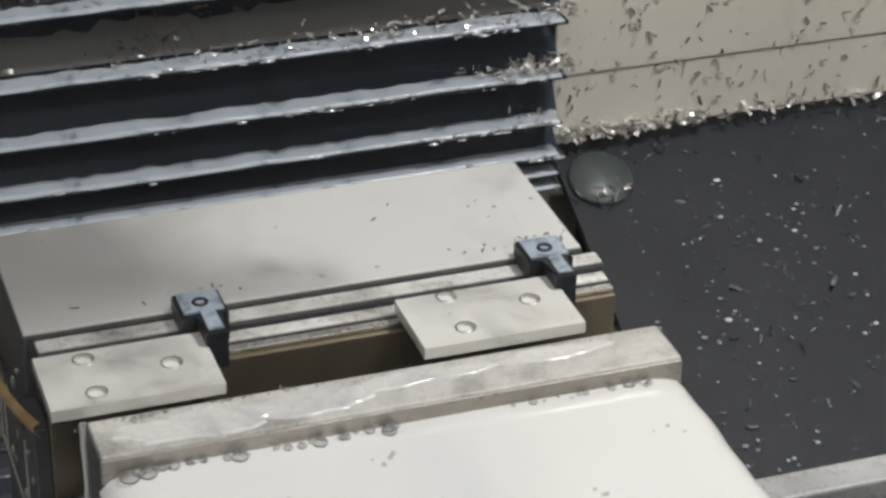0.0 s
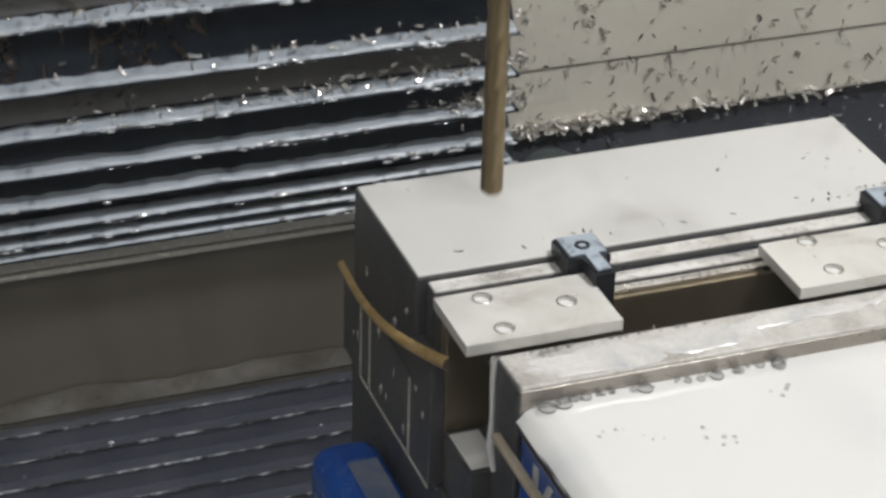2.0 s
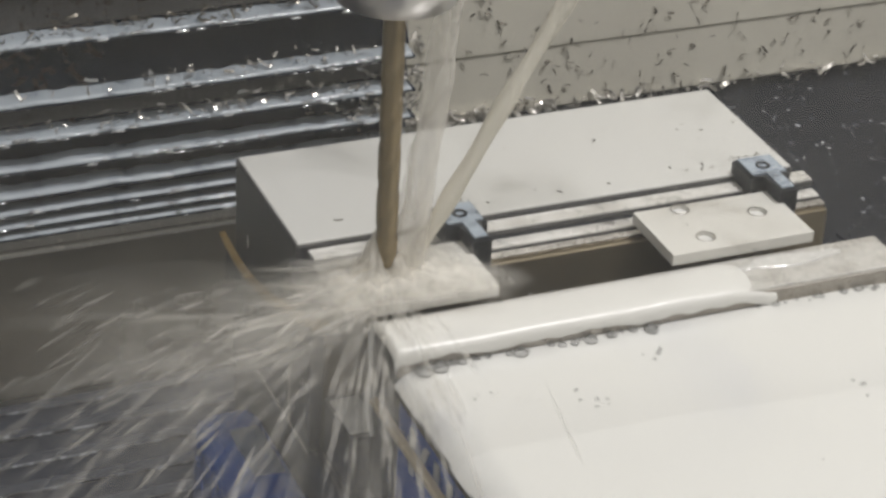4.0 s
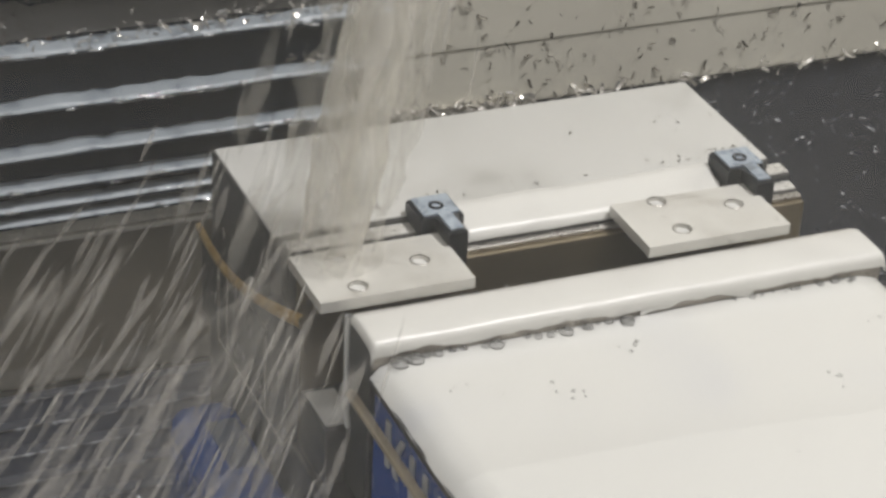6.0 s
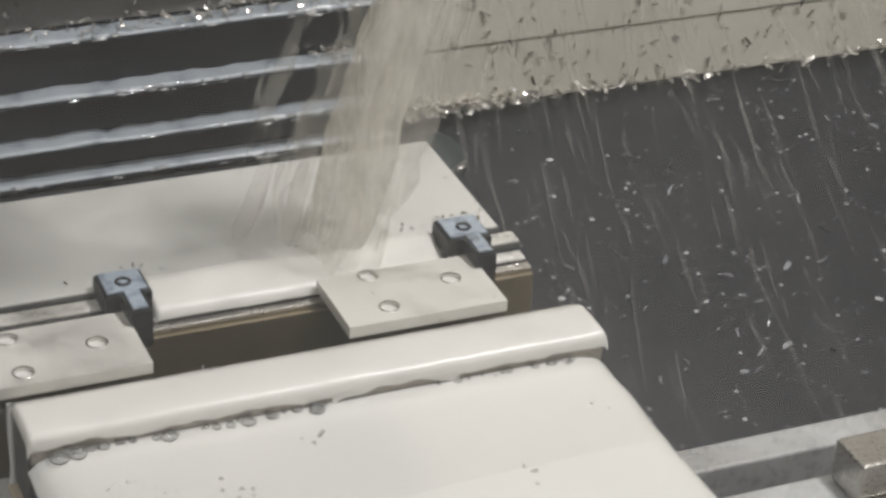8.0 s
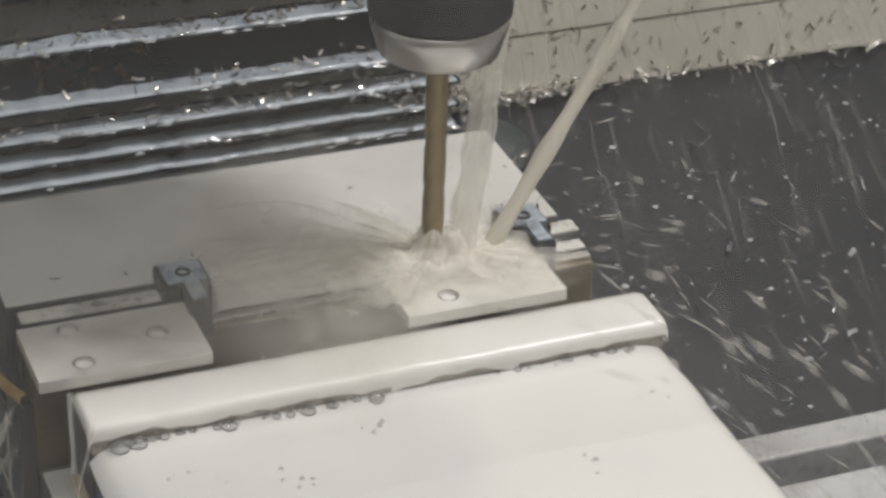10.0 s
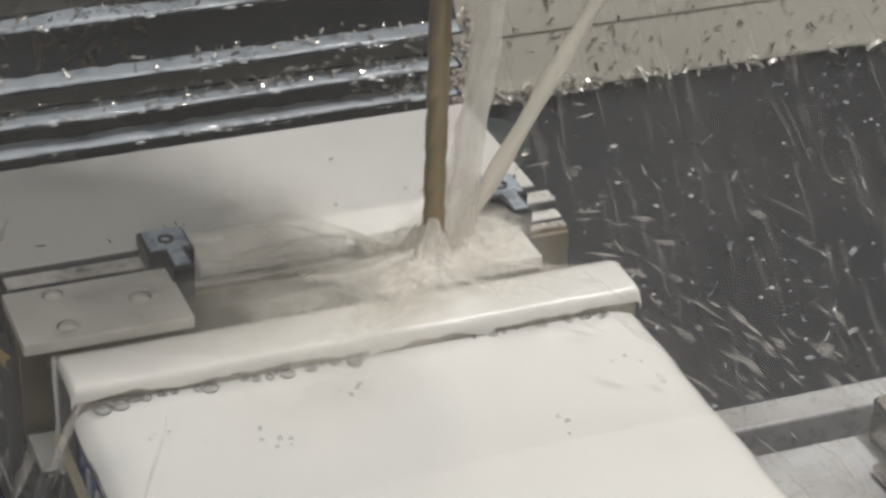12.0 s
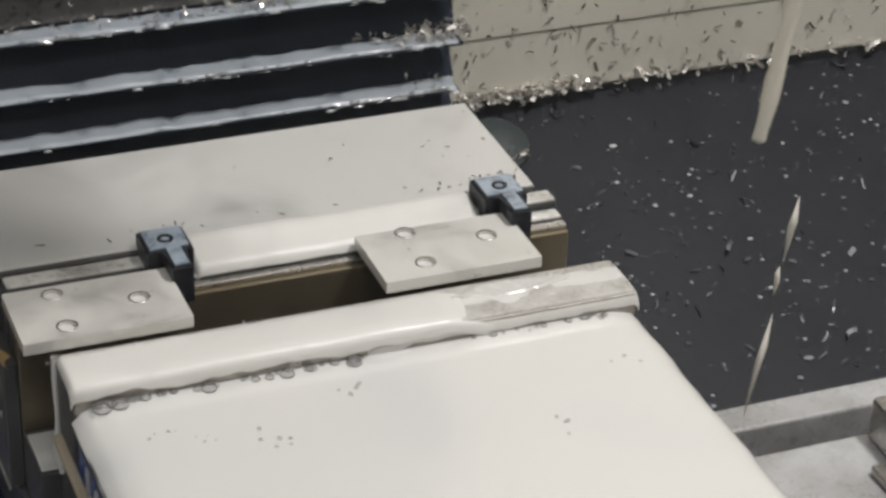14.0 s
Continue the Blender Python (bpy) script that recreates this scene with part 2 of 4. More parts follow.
def prism(bm, outline, z0, z1):
    """An upright prism over a plan outline."""
    lo = [bm.verts.new((x, y, z0)) for x, y in outline]
    hi = [bm.verts.new((x, y, z1)) for x, y in outline]
    bm.faces.new(lo[::-1])
    bm.faces.new(hi)
    for k in range(len(lo)):
        j = (k + 1) % len(lo)
        bm.faces.new((lo[k], lo[j], hi[j], hi[k]))


def tube(bm, pts, radii, n=12, wob=0.0, seed=0):
    rings = []
    for k, (p, r) in enumerate(zip(pts, radii)):
        d = (Vector(pts[min(k + 1, len(pts) - 1)]) - Vector(pts[max(k - 1, 0)])).normalized()
        u = d.cross(Vector((0, 1, 0))).normalized()
        v = d.cross(u)
        ring = []
        for j in range(n):
            a = 2 * math.pi * j / n
            rr = r * (1 + wob * noise.noise((math.cos(a) * 1.5, math.sin(a) * 1.5, k * 0.35 + seed)))
            ring.append(bm.verts.new(Vector(p) + u * (rr * math.cos(a)) + v * (rr * math.sin(a))))
        rings.append(ring)
    for a, b in zip(rings, rings[1:]):
        for j in range(n):
            bm.faces.new((a[j], a[(j + 1) % n], b[(j + 1) % n], b[j])).smooth = True


def part(name, bm, material, parent=None, label=""):
    bmesh.ops.recalc_face_normals(bm, faces=bm.faces)
    me = bpy.data.meshes.new(name)
    bm.to_mesh(me)
    bm.free()
    me.materials.append(material)
    ob = new(name, me)
    if parent is not None:
        ob.parent = parent
    return tagged(ob, label) if label else ob


def simple(name, material, *boxes, bevel=0.0008, parent=None, label=""):
    bm = bmesh.new()
    for b in boxes:
        block(bm, *b, bevel=bevel)
    return part(name, bm, material, parent, label)


def thing(name, label, category, kind="", group=""):
    return tagged(new(name), label, category, group, kind)


# ---- unseen enclosure added behind and round the camera; its pale walls bounce fill light ----
simple("wall_south", WALLS, (-1.0, 1.0, -1.02, -1.0, -0.3, 1.1))
simple("wall_west", WALLS, (-1.02, -1.0, -1.0, 0.3, -0.3, 1.1))
simple("wall_east", WALLS, (1.0, 1.02, -1.0, 0.3, -0.3, 1.1))
simple("wall_north", WALLS, (-1.0, 1.0, 0.3, 0.32, -0.3, 1.1))
simple("ceiling", WALLS, (-1.0, 1.0, -1.0, 0.3, 1.1, 1.12))
simple("floor", SHEET, (-1.0, 1.0, -1.0, 0.3, -0.32, -0.3))
for ob in list(scene.objects):
    if ob.name.startswith(("wall_", "ceiling", "floor")):
        tagged(ob, "painted sheet-metal inside of the machine enclosure, added out of view", "enclosure", kind="structure")

# ---- back wall of the working space ----
YB = 0.125
back_panel = simple("trim", BROWNPANEL, (-0.60, 0.118, YB, YB + 0.004, -0.066, 0.001))
tagged(back_panel, "dull brownish stainless sheet below the black bellows", "panel", kind="structure")
strip = simple("baseboard", SILVER, (-0.60, 0.104, YB - 0.006, YB - 0.0003, 0.0022, 0.0072), (-0.60, 0.104, YB - 0.0060, YB - 0.0003, -0.0012, 0.0010), bevel=0.0005)
tagged(strip, "bright steel strip under the lowest bellows fold", "strip", kind="structure")
backing = simple("backdrop", RUBBER, (-0.62, 0.120, YB + 0.035, YB + 0.04, -0.01, 0.5))
tagged(backing, "black cloth behind the bellows folds", "bellows", kind="structure")
wall = thing("wall_back", "beige painted sheet-metal back wall with chips stuck on it", "wall", "structure")
simple("panel", BEIGE, (0.1065, 0.80, YB + 0.0018, YB + 0.0058, 0.0245, 0.0504), parent=wall)
simple("panel", BEIGE, (0.1065, 0.80, YB + 0.001, YB + 0.0034, 0.0508, 0.40), parent=wall)
simple("panel", SHEET, (0.1195, 0.80, YB + 0.010, YB + 0.014, -0.07, 0.0245), parent=wall, label="black splash sheet under the beige wall")

bm = bmesh.new()
rows = []
for k in range(201):
    x = -0.60 + 0.70 * k / 200
    h = 0.0085 + 0.004 * noise.noise((x * 25, 3, 0)) + 0.002 * noise.noise((x * 90, 5, 0))
    rows.append([bm.verts.new((x, YB - 0.0008, -0.064)), bm.verts.new((x, YB - 0.0008, -0.064 + h)), bm.verts.new((x, YB - 0.0008, -0.0638 + h))])
for a, b in zip(rows, rows[1:]):
    for k in range(2):
        bm.faces.new((a[k], b[k], b[k + 1], a[k + 1])).smooth = True
smear = part("trim", bm, SMEAR)
tagged(smear, "pale coolant smear along the foot of the stainless sheet", "smear", kind="structure")

# ---- black bellows of the vertical axis: folds that open and close with the head ----
LIPS_OPEN = [0.0062, 0.0122, 0.0200, 0.0335, 0.0525, 0.0745, 0.1003, 0.128, 0.157, 0.188, 0.220]
LIPS_SHUT = [0.0050, 0.0090, 0.0142, 0.0203, 0.0298, 0.0403, 0.0531, 0.0751, 0.0979, 0.122, 0.147]
FOLDS = []


def uneven_strip(bm, x0, x1, n, front, back, z_front, z_back, amount, seed, thick=0.0012):
    """A long thin shelf whose front edge is ragged with clinging liquid."""
    rows = []
    for k in range(n + 1):
        x = x0 + (x1 - x0) * k / n
        a = noise.noise((x * 60, seed * 3.1, 0)) * amount
        b = noise.noise((x * 170, seed * 7.7, 4)) * amount * 0.6
        h = max(0.0, noise.noise((x * 45, seed * 1.3, 9))) * amount * 1.5
        rows.append([bm.verts.new(q) for q in ((x, front - a * 0.3, z_front - thick), (x, front - abs(a) * 0.3, z_front + 0.0002),
                                               (x, (front * 2 + back) / 3, z_front + 0.0005 + h * 0.6 + b * 0.4), (x, back, z_back + b + h * 0.5))])
    for a, b in zip(rows, rows[1:]):
        for k in range(3):
            f = bm.faces.new((a[k], b[k], b[k + 1], a[k + 1]))
            f.smooth = True


for i in range(len(LIPS_OPEN)):
    fold = thing("bellows_fold", "black cloth bellows fold with milky coolant along its lip", "bellows", group="folds of the bellows")
    bm = bmesh.new()
    # cloth rising behind the lip
    for k in range(40):
        xa, xb = -0.60 + 0.7065 * k / 40, -0.60 + 0.7065 * (k + 1) / 40
        q = [bm.verts.new(c) for c in ((xa, YB - 0.003, 0.0), (xb, YB - 0.003, 0.0), (xb, YB + 0.016, 0.030), (xa, YB + 0.016, 0.030))]
        bm.faces.new(q)
    bmesh.ops.remove_doubles(bm, verts=bm.verts, dist=0.00001)
    part("cloth", bm, RUBBER, fold)
    if i in (5, 7, 8):
        bm = bmesh.new()
        rows = []
        for k in range(161):
            x = -0.60 + 0.700 * k / 160
            hgt = 0.011 + 0.003 * noise.noise((x * 30, i, 0)) + 0.003 * noise.noise((x * 140, i, 5))
            rows.append([bm.verts.new((x, YB - 0.0040, 0.0022)), bm.verts.new((x, YB - 0.0040 + hgt * 0.633, 0.0022 + hgt))])
        for a, b in zip(rows, rows[1:]):
            bm.faces.new((a[0], b[0], b[1], a[1]))
        part("grime", bm, WOVEN, fold, "woven grey cloth caked with fine chips")
    bm = bmesh.new()
    block(bm, -0.60, 0.1062 + rnd.uniform(-0.001, 0.001), YB - 0.0125, YB - 0.002, -0.0016, -0.0002, bevel=0.0004)
    part("lip", bm, RUBBER, fold)
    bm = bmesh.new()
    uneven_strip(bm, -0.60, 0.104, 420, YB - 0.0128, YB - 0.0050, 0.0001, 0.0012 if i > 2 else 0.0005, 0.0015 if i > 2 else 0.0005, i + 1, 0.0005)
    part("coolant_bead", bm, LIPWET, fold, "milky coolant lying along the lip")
    FOLDS.append(fold)

# ---- ribbed cover behind the table, and the black sheet beside it ----
cover = thing("way_cover", "black ribbed way cover wet with coolant behind the table", "way cover", "structure")
for k in range(11):
    y1 = YB - 0.0005 - 0.0166 * k
    bm = bmesh.new()
    y0 = y1 - 0.0166
    for x0, x1 in ((-0.62, -0.35), (-0.35, -0.1), (-0.1, 0.118)):
        q = [(x0, y0, -0.0600), (x1, y0, -0.0600), (x1, y1, -0.0675), (x0, y1, -0.0675)]
        bm.faces.new([bm.verts.new(c) for c in q])
        q = [(x0, y0, -0.0600), (x1, y0, -0.0600), (x1, y0, -0.0675), (x0, y0, -0.0675)]
        bm.faces.new([bm.verts.new(c) for c in q])
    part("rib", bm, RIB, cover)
    # pale speckled line along the rib's front edge
    bm = bmesh.new()
    block(bm, -0.62, 0.118, y0 - 0.0004, y0 + 0.0004, -0.0603, -0.0596)
    part("edge", bm, RIBEDGE, cover)
bm = bmesh.new()
lo, hi = [], []
for x in (0.1072, 0.80):
    lo += [bm.verts.new((x, -0.40, -0.0740)), bm.verts.new((x, -0.06, -0.0700)), bm.verts.new((x, YB + 0.0095, 0.0225))]
for k in range(2):
    bm.faces.new((lo[k], lo[k + 1], lo[k + 4], lo[k + 3]))
ext = bmesh.ops.extrude_face_region(bm, geom=list(bm.faces))
for v in [g for g in ext["geom"] if isinstance(g, bmesh.types.BMVert)]:
    v.co.z -= 0.004
side = part("ground", bm, SHEET)
tagged(side, "black wet sheet spotted with coolant drops", "sheet", kind="structure")


def flakes(name, n, place, size, material, parent=None):
    """Curled metal chips: short bent strips, one mesh."""
    vs, fs = [], []
    for _ in range(n):
        c, up = place()
        s = size * rnd.uniform(0.4, 1.6)
        a = Vector((rnd.gauss(0, 1), rnd.gauss(0, 1), rnd.gauss(0, 1)))
        a = (a - up * a.dot(up) * rnd.uniform(0.2, 0.9)).normalized()
        b = a.cross(Vector((rnd.gauss(0, 1), rnd.gauss(0, 1), rnd.gauss(0, 1)))).normalized()
        curl = rnd.uniform(0.5, 2.6)
        w = s * rnd.uniform(0.2, 0.48)
        nrm = a.cross(b)
        base = len(vs)
        for k in range(5):
            u = k / 4 - 0.5
            p = Vector(c) + a * (math.sin(u * curl) / curl * s * 1.6) + nrm * ((1 - math.cos(u * curl)) / curl * s * 1.6)
            vs += [p - b * w * 0.5, p + b * w * 0.5]
        for k in range(4):
            i0 = base + 2 * k
            fs.append((i0, i0 + 1, i0 + 3, i0 + 2))
    me = bpy.data.meshes.new(name)
    me.from_pydata(vs, [], fs)
    me.materials.append(material)
    ob = new(name, me)
    if parent is not None:
        ob.parent = parent
    return ob


def drops_on(name, n, place, rmin, rmax, material, squash=0.5, parent=None, long=1.0):
    vs, fs = [], []
    for _ in range(n):
        c, ax = place()
        r = rmin + (rmax - rmin) * rnd.random() ** 3
        base = len(vs)
        sx, sy, sz = r * long * rnd.uniform(0.8, 1.3), r * rnd.uniform(0.8, 1.3), r * squash
        for lat in (-0.4, 0.15, 0.7):
            for k in range(7):
                a = 2 * math.pi * k / 7
                vs.append((c[0] + sx * math.cos(lat) * math.cos(a), c[1] + sy * math.cos(lat) * math.sin(a), c[2] + sz * math.sin(lat)))
        vs.append((c[0], c[1], c[2] + sz))
        for q in range(2):
            for k in range(7):
                j = (k + 1) % 7
                fs.append((base + 7 * q + k, base + 7 * q + j, base + 7 * q + 7 + j, base + 7 * q + 7 + k))
        for k in range(7):
            fs.append((base + 14 + k, base + 14 + (k + 1) % 7, base + 21))
    me = bpy.data.meshes.new(name)
    me.from_pydata(vs, [], fs)
    me.shade_smooth()
    me.materials.append(material)
    ob = new(name, me)
    if parent is not None:
        ob.parent = parent
    return ob


def on_wall():
    x = 0.108 + rnd.random() ** 1.0 * 0.30
    z = 0.0262 + rnd.random() ** 1.25 * 0.085
    y = YB + (0.0005 if z > 0.0508 else 0.0013)
    return (x, y - rnd.uniform(0, 0.0006), z), Vector((0, -1, 0))


def on_sill():
    x = rnd.choice((rnd.gauss(0.150, 0.012), rnd.gauss(0.125, 0.01), rnd.uniform(0.11, 0.33)))
    return (x, YB + 0.002 - rnd.random() * 0.003, 0.0245 + abs(rnd.gauss(0, 0.0022))), Vector((0, 0, 1))


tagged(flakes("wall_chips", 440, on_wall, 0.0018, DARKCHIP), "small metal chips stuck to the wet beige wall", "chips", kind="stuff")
tagged(flakes("ledge_chips", 330, on_sill, 0.0028, CHIP), "bright metal chips heaped along the wall's lower edge", "chips", kind="stuff")
for i, fold in enumerate(FOLDS):
    spots = [rnd.uniform(-0.35, 0.104) for _ in range(9)]

    def hanging():
        x = min(0.104, rnd.gauss(rnd.choice(spots), 0.012)) if rnd.random() < 0.7 else rnd.uniform(-0.4, 0.104)
        return (x, YB - 0.0130, rnd.uniform(-0.0016, 0.0012)), 0
    # small bright drops added as the glints along the lip
    tagged(drops_on("drip", 150, hanging, 0.0002, 0.0009, GLINT, 0.8, fold, 2.8), kind="stuff")
for i in (5, 6, 7):
    heaps = [rnd.uniform(-0.22, 0.03) for _ in range(4)]

    def on_cloth():
        u = min(0.9, abs(rnd.gauss(0.25, 0.2)))
        return (rnd.gauss(rnd.choice(heaps), 0.012), YB - 0.004 + 0.019 * u, 0.0015 + 0.030 * u), Vector((0, -0.8, 0.5))
    tagged(flakes("grime", 260, on_cloth, 0.0032, RUSTCHIP, FOLDS[i]), kind="stuff")
for i in (3, 4, 5, 6, 7, 8):
    ends = {3: (0.096, 0.006, 0.0012, 24), 4: (0.094, 0.010, 0.0028, 230), 5: (0.05, 0.055, 0.0026, 330), 6: (0.055, 0.06, 0.002, 170), 7: (0.02, 0.06, 0.003, 300), 8: (0.0, 0.1, 0.003, 300)}[i]

    def on_lip():
        return (min(0.108, rnd.gauss(ends[0], ends[1])), YB - 0.0125 + rnd.random() * 0.009, 0.001 + abs(rnd.gauss(0, ends[2]))), Vector((0, 0, 1))
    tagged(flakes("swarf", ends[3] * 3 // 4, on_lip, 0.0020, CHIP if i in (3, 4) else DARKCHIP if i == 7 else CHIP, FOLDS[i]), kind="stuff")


def on_sheet():
    x, y = rnd.uniform(0.119, 0.42), rnd.uniform(-0.055, 0.13)
    return (x, y, -0.0700 + (y + 0.06) / 0.1945 * 0.0925 + 0.0003), 0


def curl_on_sheet():
    (x, y, z), _ = on_sheet()
    return (x, y, z + 0.0008), Vector((0, -0.43, 0.9))


tagged(flakes("sheet_chips", 260, curl_on_sheet, 0.0026, SPLAT), "curled pale chips stuck to the black sheet", "chips", kind="stuff")
tagged(drops_on("coolant_drops", 120, on_sheet, 0.0008, 0.0017, SPLAT, 0.25), "large flat coolant drops on the black sheet", "drops", kind="stuff")
bm = bmesh.new()
lathe(bm, [(0.0125, 0.0), (0.0125, 0.0016), (0.0118, 0.0024), (0.0, 0.0026)], n=40, caps=False)
cap = part("round_cap", bm, CAP)
cap.matrix_world = pose(0.1215, 0.1125, 0.0122, 25.4)
tagged(cap, "round grey-green cap on the black sheet, strewn with chips", "cap")
tagged(flakes("cap_chips", 26, lambda: ((rnd.gauss(0.123, 0.005), rnd.gauss(0.105, 0.003), 0.0125), Vector((0, -0.43, 0.9))), 0.0026, CHIP), "metal chips on the round cap", "chips", kind="stuff")
tagged(drops_on("coolant_drops", 2200, on_sheet, 0.0002, 0.0010, SPLAT, 0.5),
       "dried milky coolant drops on the black sheet", "drops", kind="stuff")
tagged(drops_on("coolant_drops", 260, lambda: ((rnd.uniform(-0.35, 0.117), rnd.uniform(-0.05, 0.12), -0.0622), 0), 0.0003, 0.0012, SPLAT, 0.5),
       "milky coolant drops on the ribbed black cover", "drops", kind="stuff")

# ---- machine table with slots; all on it is built round the jaw corner ----
H = 0.117
MOVERS = []
table = thing("machine_table", "grey steel machine table with long slots, wet with coolant", "table")
MOVERS.append(table)
for k, (y1, y0) in enumerate(((-0.017, -0.030), (-0.044, -0.100), (-0.118, -0.174), (-0.192, -0.248), (-0.266, -0.330))):
    simple("rail", TABLE, (-0.45, 0.55, y0, y1, -H - 0.02, -H), bevel=0.001, parent=table)
# table body coloured near black, for the shade inside the slots
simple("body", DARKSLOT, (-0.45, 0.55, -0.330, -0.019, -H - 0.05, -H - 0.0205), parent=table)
clamp = thing("clamp_block", "bright steel clamp block lying on the table", "clamp")
MOVERS.append(clamp)
simple("body", STEEL, (0.277, 0.335, -0.064, -0.0465, -H + 0.0003, -H + 0.016), bevel=0.0015, parent=clamp)
simple("foot", STEEL, (0.268, 0.335, -0.0760, -0.0645, -H + 0.0003, -H + 0.004), bevel=0.001, parent=clamp)

# ---- vise ----
vise = thing("machine_vise", "steel machine vise with blue base, flooded with milky coolant", "vise")
MOVERS.append(vise)
W = 0.1524
ML, MR = 0.0084, 0.1587
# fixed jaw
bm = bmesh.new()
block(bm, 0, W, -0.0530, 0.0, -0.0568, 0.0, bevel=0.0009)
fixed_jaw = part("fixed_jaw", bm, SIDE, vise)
bm = bmesh.new()
block(bm, 0.0006, W - 0.0006, -0.0527, -0.0006, -0.0004, 0.0004, bevel=0.0004)
part("coolant_film", bm, JAWTOP, fixed_jaw, "thin grey-white coolant film over the jaw")
bm = bmesh.new()
block(bm, 0.0028, W + 0.0035, -0.0592, -0.0534, -0.050, -0.0018, bevel=0.0005)
block(bm, 0.0030, W + 0.0033, -0.0642, -0.0588, -0.050, -0.0044, bevel=0.0005)
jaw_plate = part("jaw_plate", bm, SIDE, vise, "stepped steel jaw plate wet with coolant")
bm = bmesh.new()
block(bm, 0.0031, W + 0.0032, -0.0590, -0.0536, -0.0022, -0.0013, bevel=0.0004)
block(bm, 0.0033, W + 0.0030, -0.0641, -0.0596, -0.0048, -0.0039, bevel=0.0004)
part("wet_step", bm, STEP, jaw_plate)
# black strip laid in for the shade of the groove between the steps
simple("groove_shade", BLACKOX, (0.003, W + 0.003, -0.0599, -0.0592, -0.0042, -0.0034), bevel=0.0, parent=vise)
simple("jaw_face", BRASSY, (0.0030, W + 0.0033, -0.0690, -0.0644, -0.0560, -0.0062), bevel=0.0005, parent=vise, label="oil-tinted brassy front face of the jaw")
simple("ledge", STEEL, (0.0030, W + 0.0033, -0.0672, -0.0645, -0.0060, -0.0050), bevel=0.0003, parent=vise)


def clip(x0, x1):
    bm = bmesh.new()
    xm = (x0 + x1) / 2
    w = x1 - x0
    prism(bm, [(x0, -0.0632), (x0 + 0.34 * w, -0.0632), (x0 + 0.34 * w, -0.0722), (x0 + 0.80 * w, -0.0722), (x0 + 0.80 * w, -0.0632), (x1, -0.0632), (x1, -0.0514), (x0, -0.0514)], -0.0062, 0.0046)
    bmesh.ops.bevel(bm, geom=[e for e in bm.edges if abs(e.verts[0].co.z - e.verts[1].co.z) < 1e-6 and e.verts[0].co.z > 0], offset=0.0006, segments=2, affect="EDGES")
    c = part("grip_clip", bm, BLACKOX, vise, "black T-shaped grip clip wet with coolant")
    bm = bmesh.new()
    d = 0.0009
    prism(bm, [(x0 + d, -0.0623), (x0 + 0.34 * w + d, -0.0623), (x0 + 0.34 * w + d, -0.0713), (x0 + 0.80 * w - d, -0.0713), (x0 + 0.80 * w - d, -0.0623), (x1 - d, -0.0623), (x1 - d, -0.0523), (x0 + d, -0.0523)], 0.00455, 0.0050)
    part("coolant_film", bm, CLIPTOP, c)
    bm = bmesh.new()
    lathe(bm, [(0.0013, 0.0049), (0.0021, 0.0049), (0.0021, 0.0054), (0.0013, 0.0054), (0.0012, 0.0050)], (xm, -0.0580, 0), 20, False)
    part("screw", bm, BLACKOX, c)


clip(0.0391, 0.0514)
clip(0.1329, 0.1452)
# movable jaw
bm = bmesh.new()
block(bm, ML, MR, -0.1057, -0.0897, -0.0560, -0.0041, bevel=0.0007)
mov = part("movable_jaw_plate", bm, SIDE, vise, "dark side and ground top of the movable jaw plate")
bm = bmesh.new()
block(bm, ML + 0.0006, MR - 0.0006, -0.1062, -0.0899, -0.0052, -0.0037, bevel=0.0006)
part("wet_top", bm, TOPWET, mov)
bm = bmesh.new()
block(bm, ML + 0.0004, MR - 0.0004, -0.1066, -0.1000, -0.0112, -0.0046, bevel=0.0004)
part("front_band", bm, STRIP, mov, "dull brownish steel band along the jaw's step")
bm = bmesh.new()
block(bm, ML + 0.0006, MR - 0.0004, -0.330, -0.1075, -0.0560, -0.0132, bevel=0.0010)
body = part("movable_jaw", bm, BLUE, vise, "blue enamelled movable jaw")
bm = bmesh.new()
verts = []
NX, NY = 60, 80
for j in range(NY + 1):
    for i in range(NX + 1):
        x = ML - 0.0004 + (MR - ML + 0.0012) * i / NX
        y = -0.1064 - (0.2236) * j / NY
        edge = min(max(i - 1, 0), max(NX - i - 1, 0), 3) / 3
        z = -0.0104 + 0.0017 * math.sin(edge * math.pi / 2) - (0.0028 if i in (0, NX) else 0.0) + 0.00012 * noise.noise((x * 40, y * 40, 0))
        x += 0.0007 * noise.noise((y * 90, i * 0.01, 2)) * (1 - edge)
        verts.append(bm.verts.new((x, y, z)))
for j in range(NY):
    for i in range(NX):
        a = j * (NX + 1) + i
        bm.faces.new((verts[a], verts[a + 1], verts[a + NX + 2], verts[a + NX + 1])).smooth = True
part("coolant_pool", bm, WHITE, body, "white milky coolant pool over the movable jaw")
simple("edge_band", BLACKOX, (ML - 0.0002, ML + 0.0004, -0.330, -0.1066, -0.0156, -0.0128), bevel=0.0002, parent=body)
